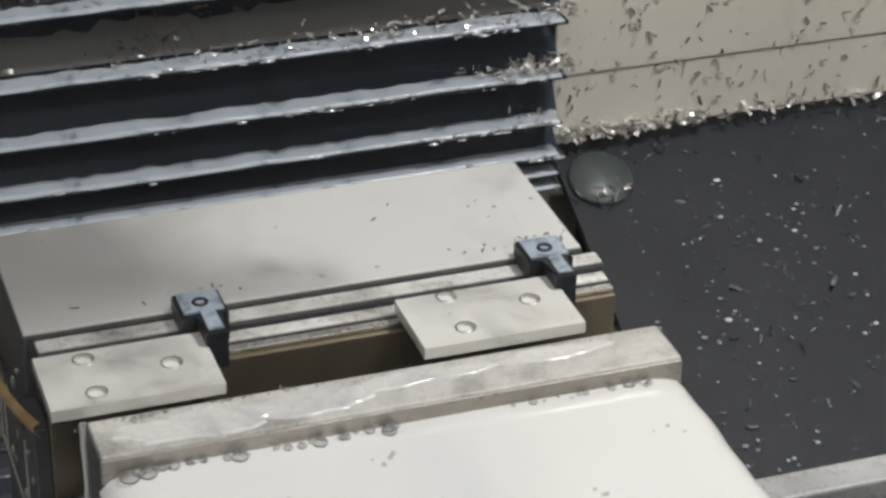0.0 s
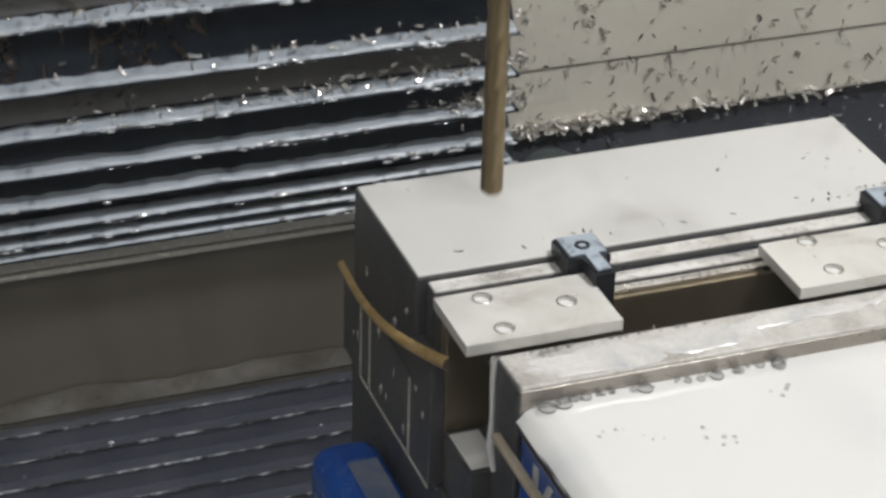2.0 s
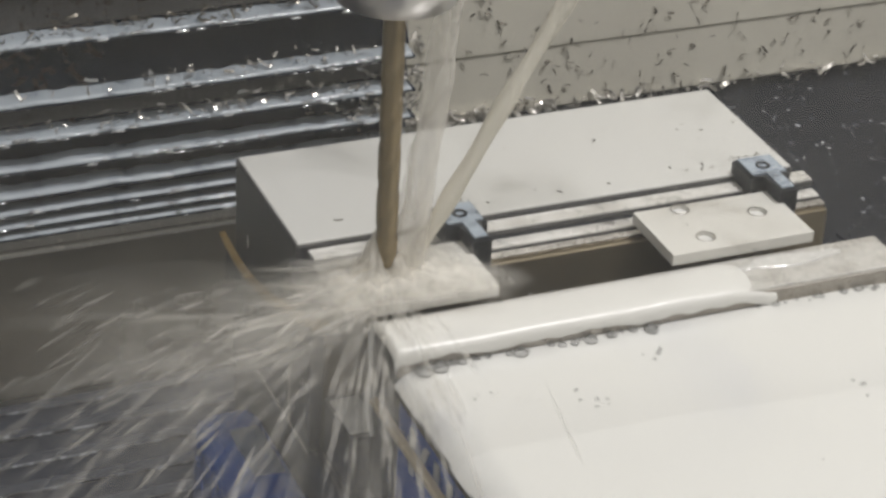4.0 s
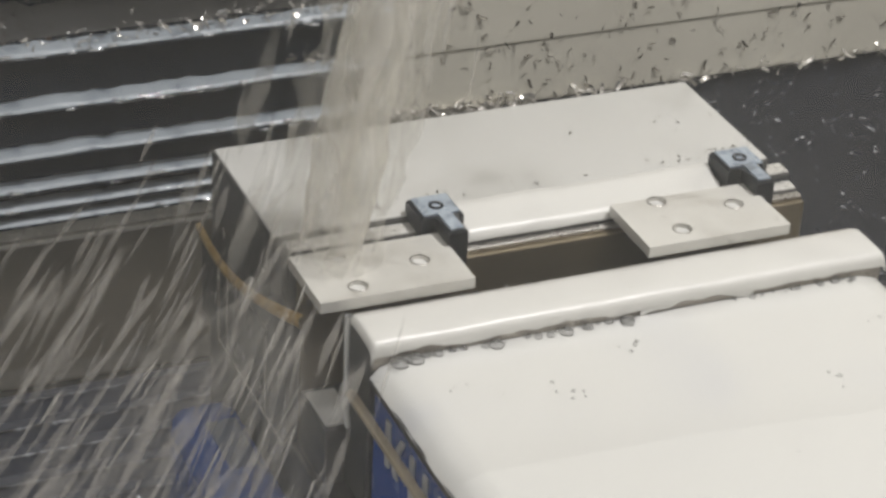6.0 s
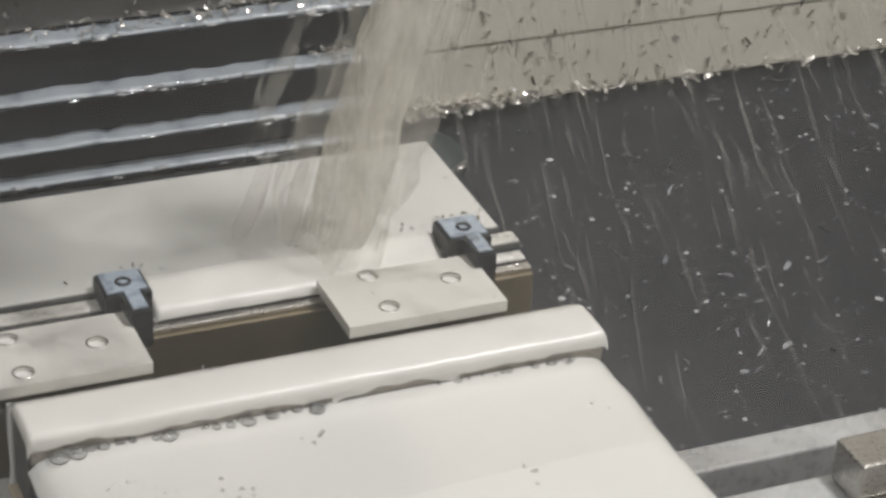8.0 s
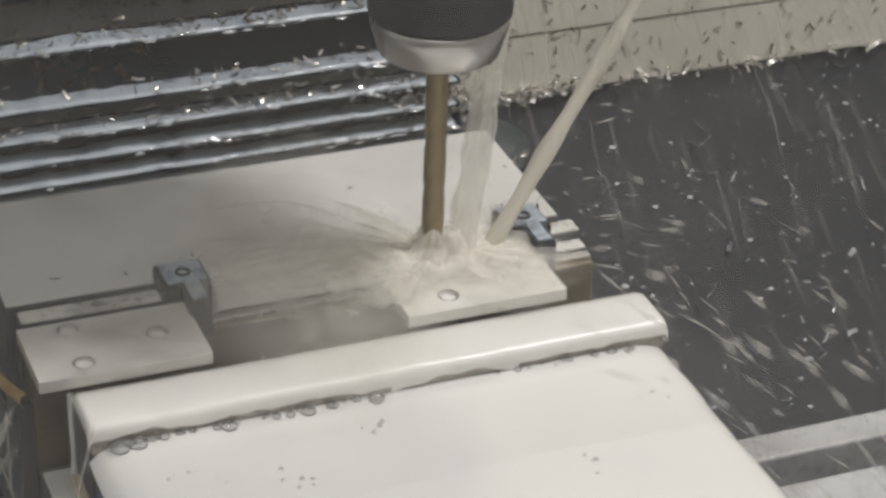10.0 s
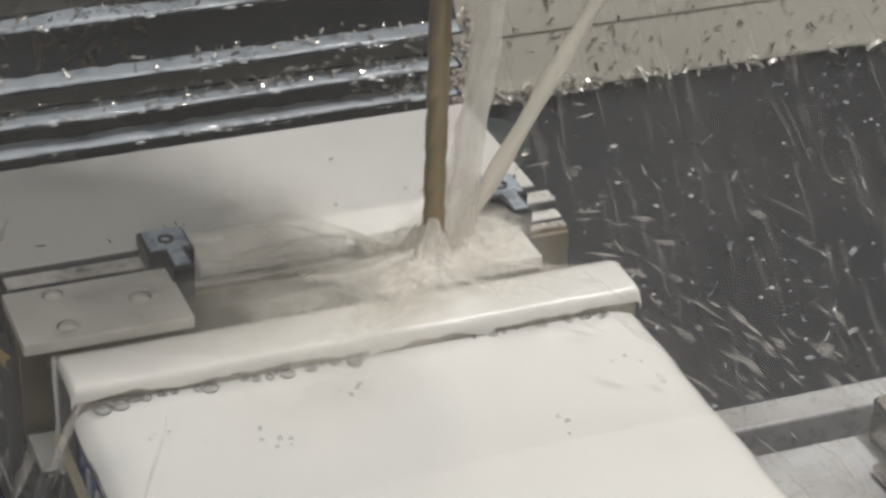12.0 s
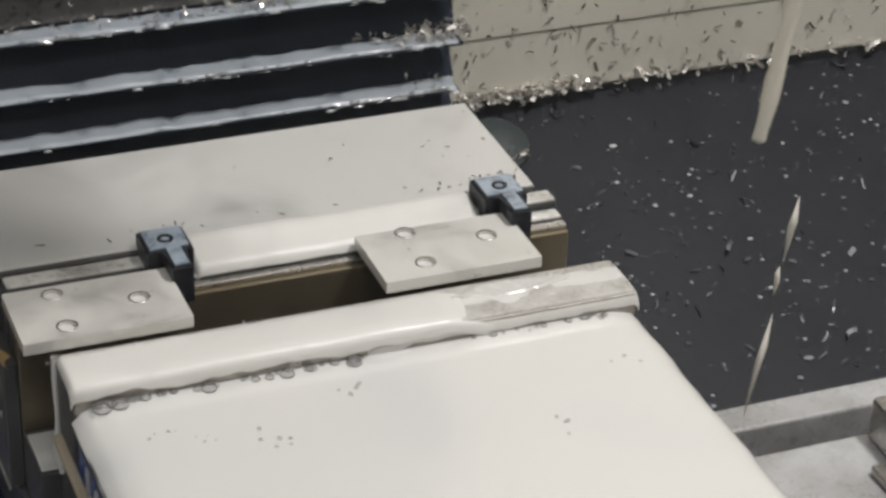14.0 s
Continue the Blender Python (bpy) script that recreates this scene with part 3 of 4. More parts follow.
# maker's sign as plain slanted shapes
for k, (a, b, c, d, lean) in enumerate(((-0.1205, -0.1178, -0.0320, -0.0185, 0.0), (-0.1265, -0.1238, -0.0250, -0.0185, 0.0035), (-0.1265, -0.1238, -0.0320, -0.0252, -0.0035),
                                        (-0.1365, -0.1338, -0.0320, -0.0185, 0.0), (-0.1450, -0.1423, -0.0320, -0.0185, 0.0), (-0.1550, -0.1523, -0.0320, -0.0185, 0.0),
                                        (-0.1640, -0.1613, -0.0250, -0.0185, 0.003), (-0.1760, -0.1733, -0.0320, -0.0185, 0.0))):
    bm = bmesh.new()
    lo = [bm.verts.new((ML + 0.0004, y + q, z)) for y, z, q in ((a, c, 0), (b, c, 0), (b, d, -lean), (a, d, -lean))]
    hi = [bm.verts.new((ML - 0.0001, v.co.y, v.co.z)) for v in lo]
    bm.faces.new(hi)
    for q in range(4):
        bm.faces.new((lo[q], lo[(q + 1) % 4], hi[(q + 1) % 4], hi[q]))
    part("sign_bar", bm, LETTER, body)
# puddles lying on the jaw's top
for cx, cy, rx, ry, seed in ((0.034, -0.0985, 0.021, 0.0055, 1), (0.064, -0.0982, 0.019, 0.0045, 2), (0.090, -0.0958, 0.017, 0.0032, 3), (0.128, -0.0950, 0.015, 0.0026, 5)):
    bm = bmesh.new()
    rim, top = [], []
    for k in range(72):
        a = 2 * math.pi * k / 72
        g = 1 + 0.45 * noise.noise((math.cos(a) * 1.6, math.sin(a) * 1.6, seed * 3.0)) + 0.2 * noise.noise((math.cos(a) * 5, math.sin(a) * 5, seed * 7.0))
        y = min(-0.0904, max(-0.1055, cy + ry * g * math.sin(a)))
        rim.append(bm.verts.new((cx + rx * g * math.cos(a), y, -0.00368)))
        top.append(bm.verts.new((cx + rx * g * 0.95 * math.cos(a), cy + (y - cy) * 0.88, -0.00335 + 0.00003 * seed)))
    for k in range(72):
        bm.faces.new((rim[k], rim[(k + 1) % 72], top[(k + 1) % 72], top[k])).smooth = True
    bm.faces.new(top)
    part("puddle", bm, PUDDLE, mov, "milky puddle on the jaw's top")
# milky films that the flood lifts over the jaws


def draped_film(name, x0, x1, section, parent, label, taper0=0.0, taper1=0.0, wavy=0.0016, material=None, nx=150):
    """A skin of liquid with a rounded rim, drawn along x; section is its profile in y and z, seen from the back to the front."""
    bm = bmesh.new()
    rows = []
    for k in range(nx + 1):
        x = x0 + (x1 - x0) * k / nx
        thin = 1.0
        for end, span in ((x - x0, taper0), (x1 - x, taper1)):
            if span:
                thin *= min(1.0, max(0.0, end / span))
            else:
                thin *= math.sqrt(max(0.0, 1 - (1 - min(1.0, end / 0.0016)) ** 2))
        row = []
        for j, (y, z) in enumerate(section):
            last = j == len(section) - 1
            w = noise.noise((x * 70, 2.0, 0)) * wavy + noise.noise((x * 190, 5.0, 0)) * wavy * 0.5
            dz = w if last else 0.00030 * noise.noise((x * 60, y * 120, 3)) + 0.00018 * noise.noise((x * 170, y * 200, 7))
            row.append(bm.verts.new((x, y, z + dz - 0.0022 * (1 - thin))))
        rows.append(row)
    for a, b in zip(rows, rows[1:]):
        for j in range(len(section) - 1):
            bm.faces.new((a[j], b[j], b[j + 1], a[j + 1])).smooth = True
    return part(name, bm, material or FLOWFILM, parent, label)


TOP_SECTION = [(-0.0914, -0.0042), (-0.0918, -0.0031), (-0.0935, -0.0026), (-0.0975, -0.0025), (-0.1020, -0.0025), (-0.1050, -0.0027), (-0.1066, -0.0034), (-0.1073, -0.0046), (-0.1074, -0.0066)]
GROOVE_SECTION = [(-0.0490, -0.0002), (-0.0505, 0.0007), (-0.0535, 0.0008), (-0.0560, 0.0000), (-0.0585, -0.0007), (-0.0615, -0.0012), (-0.0640, -0.0022), (-0.0646, -0.0040)]
film_left = draped_film("coolant_film", ML - 0.0006, 0.118, TOP_SECTION, vise, "milky film flooding the jaw's top", taper1=0.012)
film_right = draped_film("coolant_film", 0.084, MR + 0.0006, TOP_SECTION, vise, "milky film flooding the jaw's top", taper0=0.012)
film_groove = draped_film("coolant_film", 0.0518, 0.1330, GROOVE_SECTION, vise, "milky film filling the step between the clips", wavy=0.0004)
FILMS = [(film_left, 0.001, ((0, 0), (2.95, 0), (3.25, 0.9), (3.6, 1), (14, 1))),
         (film_right, -0.001, ((0, 0), (3.6, 0), (4.6, 0.4), (6.0, 1), (13.3, 1), (13.6, 0.92), (14, 0.80))),
         (film_groove, 0.0, ((0, 0), (3.7, 0), (5.0, 0.6), (6.0, 1), (14, 1)))]
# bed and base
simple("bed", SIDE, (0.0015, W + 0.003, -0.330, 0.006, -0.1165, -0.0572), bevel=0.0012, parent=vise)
simple("bed_rail", CREAM, (ML - 0.0035, ML - 0.0009, -0.330, -0.0975, -0.0235, -0.0215), bevel=0.0006, parent=vise, label="thin bright rail along the jaw's side")
bm = bmesh.new()
block(bm, -0.0200, 0.0012, -0.330, -0.0175, -0.1165, -0.0710, bevel=0.007, seg=4)
base = part("base_flange", bm, BLUE, vise, "rounded blue base flange")
simple("base_label", WORN, (-0.012, -0.003, -0.056, -0.032, -0.0712, -0.0707), bevel=0.0002, parent=base)
# amber strip bowed along the side of the fixed jaw
bm = bmesh.new()
rows = []
for k in range(25):
    u = k / 24
    y = 0.006 - 0.0885 * u
    z = -0.0280 + 0.0190 * u - 0.0035 * math.sin(u * math.pi)
    x = -0.0012 - 0.0028 * math.sin(u * math.pi)
    w = 0.0011 + 0.0012 * u
    rows.append([bm.verts.new(c) for c in ((x, y, z - w), (x - 0.0016, y, z - w * 0.3), (x - 0.0016, y, z + w * 0.6), (x, y, z + w))])
for a, b in zip(rows, rows[1:]):
    for k in range(3):
        bm.faces.new((a[k], a[k + 1], b[k + 1], b[k])).smooth = True
part("side_strip", bm, AMBER, vise, "amber curved strip on the side of the jaw")
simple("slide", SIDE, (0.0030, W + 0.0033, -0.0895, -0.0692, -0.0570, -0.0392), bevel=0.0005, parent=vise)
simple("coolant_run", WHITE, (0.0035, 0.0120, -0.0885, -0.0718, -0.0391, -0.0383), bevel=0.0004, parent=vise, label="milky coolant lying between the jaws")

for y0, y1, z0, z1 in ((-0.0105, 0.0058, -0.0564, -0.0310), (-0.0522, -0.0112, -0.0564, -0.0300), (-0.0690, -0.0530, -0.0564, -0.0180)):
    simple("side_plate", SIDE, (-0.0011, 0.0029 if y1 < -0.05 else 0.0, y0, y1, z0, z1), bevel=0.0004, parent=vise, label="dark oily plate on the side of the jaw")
# thin pale lines along the seams of the side plates
for y in (-0.0190, -0.0108, -0.0526):
    simple("pale_seam", SILVER, (-0.00145, -0.0009, y - 0.00025, y + 0.00025, -0.0566, -0.0315), bevel=0.0, parent=vise)
simple("pale_seam", SILVER, (-0.0015, -0.0010, -0.0690, -0.0112, -0.0570, -0.0564), bevel=0.0, parent=vise)
simple("seam", STEEL, (0.0008, 0.0014, -0.0700, 0.0062, -0.0574, -0.0570), bevel=0.0001, parent=vise)
bm = bmesh.new()
tube(bm, [(ML - 0.0002, -0.0902, -0.004), (ML - 0.0006, -0.0905, -0.010), (ML - 0.0004, -0.0903, -0.022), (ML - 0.0008, -0.0910, -0.030), (ML - 0.0004, -0.0930, -0.037)], [0.0011, 0.0008, 0.0006, 0.0012, 0.0008], 8, 0.2)
part("coolant_drip", bm, WHITE, vise, "milky coolant running down the jaw's corner")

# ---- the two work plates with three holes each ----


def holed_plate(name, x0, x1, holes, label):
    """A flat plate; each hole is a real opening ringed by faces."""
    ob = thing(name, label, "plate", group="work plates")
    y0, y1, z0, z1 = -0.0894, -0.0645, -0.0028, 0.0004
    bm = bmesh.new()
    n, r = 24, 0.00240
    outer = [bm.verts.new((x, y, z1)) for x, y in ((x0, y0), (x1, y0), (x1, y1), (x0, y1))]
    edges = [bm.edges.new((outer[k], outer[(k + 1) % 4])) for k in range(4)]
    for hx, hy in holes:
        ring = [bm.verts.new((hx + r * math.cos(2 * math.pi * k / n), hy + r * math.sin(2 * math.pi * k / n), z1)) for k in range(n)]
        edges += [bm.edges.new((ring[k], ring[(k + 1) % n])) for k in range(n)]
    bmesh.ops.triangle_fill(bm, use_beauty=True, use_dissolve=False, edges=edges)
    top = list(bm.faces)
    for f in [f for f in top if any((f.calc_center_median().xy - Vector(h)).length < r * 0.92 and all((v.co.xy - Vector(h)).length < r * 1.05 for v in f.verts) for h in holes)]:
        bm.faces.remove(f)
    ext = bmesh.ops.extrude_face_region(bm, geom=list(bm.faces))
    for v in [g for g in ext["geom"] if isinstance(g, bmesh.types.BMVert)]:
        v.co.z = z0
    part("plate", bm, PLATE, ob)
    return ob


HL = [(0.0128, -0.0686), (0.0333, -0.0766), (0.0130, -0.0842)]
HR = [(0.1085, -0.0668), (0.1288, -0.0746), (0.1083, -0.0828)]
plates = []
for nm, x0, x1, hs in (("work_plate", 0.0007, 0.0438, HL), ("work_plate", 0.0951, 0.1385, HR)):
    pl = holed_plate(nm, x0, x1, hs, "flat milled aluminium plate with three holes, gripped in the vise")
    MOVERS.append(pl)
    for k, (hx, hy) in enumerate(hs):
        bm = bmesh.new()
        lathe(bm, [(0.00241, -0.0027), (0.00241, -0.0006)], (hx, hy, 0), 24, True)
        part("hole_fill", bm, WHITE, pl, "coolant standing in the hole")
        bm = bmesh.new()
        lathe(bm, [(0.00242, 0.00055), (0.0028, 0.00055), (0.0028, 0.0002), (0.00242, -0.0002)], (hx, hy, 0.0), 24, False)
        part("hole_rim", bm, STEEL, pl)

# ---- bubbles and chips carried on the vise ----


def bubbles(n, place, rmin, rmax):
    """Clear domes, each standing in a rim coloured dark for the surroundings it would reflect."""
    vs, fs, mats = [], [], []
    seg = 14
    for _ in range(n):
        c, _up = place()
        r = rmin + (rmax - rmin) * rnd.random() ** 2.2
        b = len(vs)
        for q, (rr, z) in enumerate(((1.0, 0.0), (1.04, 0.08), (1.0, 0.16), (0.90, 0.40), (0.66, 0.72), (0.34, 0.92))):
            vs += [(c[0] + r * rr * math.cos(2 * math.pi * k / seg), c[1] + r * rr * math.sin(2 * math.pi * k / seg), c[2] + r * z) for k in range(seg)]
        vs.append((c[0], c[1], c[2] + r))
        for q in range(5):
            for k in range(seg):
                j = (k + 1) % seg
                fs.append((b + seg * q + k, b + seg * q + j, b + seg * (q + 1) + j, b + seg * (q + 1) + k))
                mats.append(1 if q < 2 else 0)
        for k in range(seg):
            fs.append((b + 5 * seg + k, b + 5 * seg + (k + 1) % seg, b + 6 * seg))
            mats.append(0)
    me = bpy.data.meshes.new("foam_bubbles")
    me.from_pydata(vs, [], fs)
    me.materials.append(BEAD)
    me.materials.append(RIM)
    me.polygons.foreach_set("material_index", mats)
    me.shade_smooth()
    return new("foam_bubbles", me)



def along_step():
    x = rnd.choice((rnd.uniform(0.012, 0.075), rnd.uniform(0.01, 0.045), rnd.uniform(0.06, 0.155)))
    return (x, -0.1072 - abs(rnd.gauss(0, 0.0007)), -0.0086), 0


def on_pool():
    cx, cy = rnd.choice(((0.05, -0.135), (0.12, -0.15), (0.075, -0.12), (0.14, -0.128), (0.03, -0.125), (0.1, -0.17)))
    return (rnd.gauss(cx, 0.004), rnd.gauss(cy, 0.003), -0.0088), 0


def on_front():
    return (rnd.uniform(0.004, 0.07), -0.0905 - abs(rnd.gauss(0, 0.001)), -0.0037), 0


for place, n, a, b, lab in ((along_step, 60, 0.0004, 0.0017, "row of clear foam bubbles along the jaw's step"), (on_pool, 46, 0.0002, 0.0008, "small foam bubbles on the coolant pool"),
                            (on_front, 34, 0.0003, 0.0010, "foam bubbles beside the work plate")):
    ob = tagged(bubbles(n, place, a, b), lab, "bubbles", kind="stuff")
    MOVERS.append(ob)


def on_jaw():
    return (rnd.choice((rnd.gauss(0.142, 0.006), rnd.uniform(0.01, 0.15))), rnd.choice((-0.047, -0.044, rnd.uniform(-0.05, -0.004))), 0.0006), Vector((0, 0, 1))


ob = tagged(bubbles(5, lambda it=iter(((0.0150, -0.1095), (0.0795, -0.1090), (0.0195, -0.1090), (0.0420, -0.1088), (0.0620, -0.1088))): ((*next(it), -0.0086), 0), 0.0015, 0.0024), "large clear bubbles at the foot of the jaw's step", "bubbles", kind="stuff")
MOVERS.append(ob)
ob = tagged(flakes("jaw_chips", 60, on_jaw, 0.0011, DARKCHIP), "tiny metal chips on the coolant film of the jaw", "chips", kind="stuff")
MOVERS.append(ob)

# ---- spindle: collet nut, holder and drill ----
SX, SY = 0.0006, -0.1242
spindle = thing("spindle", "black tool holder with polished collet nut and gold-coated drill", "spindle")
bm = bmesh.new()
lathe(bm, [(0.0140, 0.0766), (0.0152, 0.0772), (0.0168, 0.0830), (0.0174, 0.0845), (0.0174, 0.0868), (0.0168, 0.0872)])
part("collet_nut", bm, COLLET, spindle, "polished steel collet nut")
bm = bmesh.new()
lathe(bm, [(0.0168, 0.0874), (0.0180, 0.0880), (0.0182, 0.108), (0.0215, 0.110), (0.0215, 0.160), (0.042, 0.164), (0.045, 0.168), (0.045, 0.42)])
part("holder", bm, HOLDER, spindle)
bm = bmesh.new()
rings = []
for k in range(91):
    z = 0.078 * k / 90
    core = 0.0029 * min(1.0, 0.12 + z / 0.0016)
    ring = []
    for j in range(24):
        a = 2 * math.pi * j / 24
        turn = z / 0.026 * 2 * math.pi
        flute = max(0.0, math.cos(2 * (a - turn))) ** 3 * (1.0 if z < 0.058 else max(0.0, 1 - (z - 0.058) / 0.006))
        r = core * (1 - 0.13 * flute)
        ring.append(bm.verts.new((r * math.cos(a), r * math.sin(a), z)))
    rings.append(ring)
for a, b in zip(rings, rings[1:]):
    for j in range(24):
        bm.faces.new((a[j], a[(j + 1) % 24], b[(j + 1) % 24], b[j])).smooth = True
bm.faces.new(rings[0][::-1])
bm.faces.new(rings[-1])
part("drill", bm, CARBIDE, spindle, "gold-brown coated drill")

# ---- coolant in flight ----


def line(a, b, n):
    return [tuple(Vector(a).lerp(Vector(b), k / n)) for k in range(n + 1)]


def streaks(name, items, material, thick):
    """Drops drawn out along their flight: one mesh of thin spindles, thinning to nothing at both tips."""
    vs, fs, deep = [], [], []
    for p, d, ln in items:
        d = Vector(d).normalized()
        u = d.cross(Vector((0.3, 1, 0.2))).normalized()
        v = d.cross(u)
        w = thick * rnd.uniform(0.35, 1.5)
        b = len(vs)
        p = Vector(p)
        vs.append(p - d * ln * 0.5)
        for k in range(4):
            a = math.pi / 2 * k
            vs.append(p + d * ln * rnd.uniform(-0.05, 0.3) + (u * math.cos(a) + v * math.sin(a)) * w)
        vs.append(p + d * ln * 0.5)
        deep += [0.0, 1.0, 1.0, 1.0, 1.0, 0.0]
        for k in range(4):
            j = (k + 1) % 4
            fs.append((b, b + 1 + j, b + 1 + k))
            fs.append((b + 5, b + 1 + k, b + 1 + j))
    me = bpy.data.meshes.new(name)
    me.from_pydata(vs, [], fs)
    me.shade_smooth()
    me.attributes.new("depth", "FLOAT", "POINT").data.foreach_set("value", deep)
    me.materials.append(material)
    return new(name, me)


def skirt(name, material, az0, az1, near, reach, rise, fall, seed, label, nu=72, nv=26):
    """A sheet of water thrown outwards from a point: it rises, bends down and frays."""
    vs, fs, deep, uv = [], [], [], []
    for j in range(nv + 1):
        v = j / nv
        for i in range(nu + 1):
            u = i / nu
            az = math.radians(az0 + (az1 - az0) * u)
            r = near + (reach - near) * v * (1 + 0.35 * noise.noise((u * 5, seed, 1)))
            z = rise * r - fall * r * r + 0.010 * v * noise.noise((u * 7, v * 2, seed * 2.0)) + 0.003 * noise.noise((u * 25, v * 3, seed))
            vs.append((math.cos(az) * r, math.sin(az) * r, z))
            side = min(1.0, 5 * u, 5 * (1 - u))
            deep.append(side * min(1.0, v * 8) * (1 - v) ** 0.8)
            uv.append((u + seed * 1.7, v))
    for j in range(nv):
        for i in range(nu):
            a = j * (nu + 1) + i
            fs.append((a, a + 1, a + nu + 2, a + nu + 1))
    me = bpy.data.meshes.new(name)
    me.from_pydata(vs, [], fs)
    me.shade_smooth()
    me.attributes.new("depth", "FLOAT", "POINT").data.foreach_set("value", deep)
    layer = me.uv_layers.new(name="flow")
    for lp in me.loops:
        layer.data[lp.index].uv = uv[lp.vertex_index]
    me.materials.append(material)
    return tagged(new(name, me), label, "spray", kind="stuff")


# jets from the head; their space is the drill tip when it stands on the plate
jet_a = thing("coolant_jet", "thick white jet of milky coolant aimed at the drill", "coolant jet")
bm = bmesh.new()
tube(bm, line((0.092, 0.0, 0.150), (0.010, 0.0, 0.004), 40), [0.0021 + 0.0003 * math.sin(k * 0.9) for k in range(41)], 12, 0.3, 3)
part("stream", bm, JET, jet_a)
jet_b = thing("coolant_jet", "broken upright jet of milky coolant beside the drill", "coolant jet")


def spray(name, items, material, thick, label, parent=None):
    ob = streaks(name, items, material, thick)
    if parent is not None:
        ob.parent = parent
        return tagged(ob, kind="stuff")
    return tagged(ob, label, "spray", kind="stuff")


def curtain(n, a, b, wide_a, wide_b, long):
    """Long faint threads of water strewn round the way from a to b."""
    a, b, out = Vector(a), Vector(b), []
    for _ in range(n):
        u = rnd.random()
        off = Vector((rnd.gauss(0, 1), rnd.gauss(0, 1), 0))
        p = a.lerp(b, u) + off * (wide_a + (wide_b - wide_a) * u)
        d = (b - a).normalized() + off * (wide_b - wide_a) / (b - a).length
        out.append((p, d, long * rnd.uniform(0.5, 1.4)))
    return out


spray("threads", curtain(16, (0.019, 0.002, 0.11), (0.007, 0.0, 0.0), 0.0014, 0.0032, 0.05), RUN, 0.0014, "", jet_b)

bm = bmesh.new()
tube(bm, line((0.0200, 0.002, 0.11), (0.0065, 0.0, 0.0), 36), [0.0022 + 0.00006 * k for k in range(37)], 12, 0.5, 8)
part("stream", bm, VEIL, jet_b)

# splash round the drill tip: low lobes of foam with a soft torn edge
splash = thing("coolant_splash", "white splash of milky coolant boiling round the drill tip", "splash")


def dome(name, material, rx, ry, height, seed, parent, label=""):
    """A low heap of spray, thick in the middle and fraying to nothing at its rim."""
    vs, fs, deep, uv = [], [], [], []
    nr, na = 20, 80
    for q in range(nr + 1):
        v = 0.02 + 0.98 * q / nr
        for k in range(na):
            a = 2 * math.pi * k / na
            far = 1 + 0.40 * noise.noise((math.cos(a) * 1.3, math.sin(a) * 1.3, seed)) + 0.2 * noise.noise((math.cos(a) * 4, math.sin(a) * 4, seed + 5))
            x, y = rx * far * v * math.cos(a), ry * far * v * math.sin(a)
            lump = noise.noise((x * 220, y * 220, seed)) * 0.45 + noise.noise((x * 520, y * 520, seed)) * 0.2
            vs.append((x, y, height * (1 - v) ** 1.3 * (1 + lump) + 0.0004))
            deep.append(min(1.0, 1.7 * (1 - v)))
            uv.append((x * 60 + seed, y * 60))
    for q in range(nr):
        for k in range(na):
            j = (k + 1) % na
            fs.append((q * na + k, q * na + j, (q + 1) * na + j, (q + 1) * na + k))
    fs.append(tuple(range(na)))
    me = bpy.data.meshes.new(name)
    me.from_pydata(vs, [], fs)
    me.shade_smooth()
    me.attributes.new("depth", "FLOAT", "POINT").data.foreach_set("value", deep)
    layer = me.uv_layers.new(name="flow")
    for lp in me.loops:
        layer.data[lp.index].uv = uv[lp.vertex_index]
    me.materials.append(material)
    ob = new(name, me)
    ob.parent = parent
    return tagged(ob, label) if label else ob


dome("foam", FROTH, 0.034, 0.019, 0.0060, 4, splash, "thick white froth round the drill")
dome("spray_cloud", FROTH, 0.013, 0.010, 0.0150, 9, splash, "soft spray standing up round the drill")


def fan(n, az0, az1, reach, rise, spread, long, near=0.006):
    items = []
    lobes = [rnd.uniform(az0, az1) for _ in range(6)]
    for _ in range(n):
        az = math.radians(rnd.uniform(az0, az1) if rnd.random() < 0.3 else rnd.gauss(rnd.choice(lobes), 6))
        r = near + reach * rnd.random() ** 0.8
        h = rise * rnd.uniform(-0.2, 1.0)
        drop = 5.0 * r * r * rnd.uniform(0.3, 1.6)
        p = (math.cos(az) * r, math.sin(az) * r, h * r - drop + rnd.gauss(0, spread))
        d = (math.cos(az), math.sin(az), h - 9.0 * r)
        items.append((p, d, rnd.uniform(0.4, 1.3) * long))
    return items


SPRAYS = []
for k in range(2):
    ob = spray("coolant_spray", fan(60, 165, 262, 0.085, 0.45, 0.002, 0.012), DROP, 0.0005, "streaks of milky coolant thrown off the plate's edge")
    SPRAYS.append((ob, k, "left"))
for k in range(3):
    ob = spray("coolant_spray", fan(110, 160, 272, 0.105, 0.34, 0.005, 0.030), STREAK, 0.00075, "soft drops of milky spray thrown off the plate's edge")
    SPRAYS.append((ob, 10 + k, "left"))
for k, (rise, fall, reach) in enumerate(((0.40, 6.5, 0.120), (0.10, 9.0, 0.105))):
    ob = skirt("coolant_spray", SKIRT, 158, 275, 0.004, reach, rise, fall, k + 1, "torn sheet of milky coolant thrown off the plate")
    SPRAYS.append((ob, 40 + k, "left"))
ob = skirt("coolant_spray", STEAM, 150, 222, 0.004, 0.105, 0.22, 1.8, 31, "soft cloud of milky spray drifting off the plate")
SPRAYS.append((ob, 45, "left"))
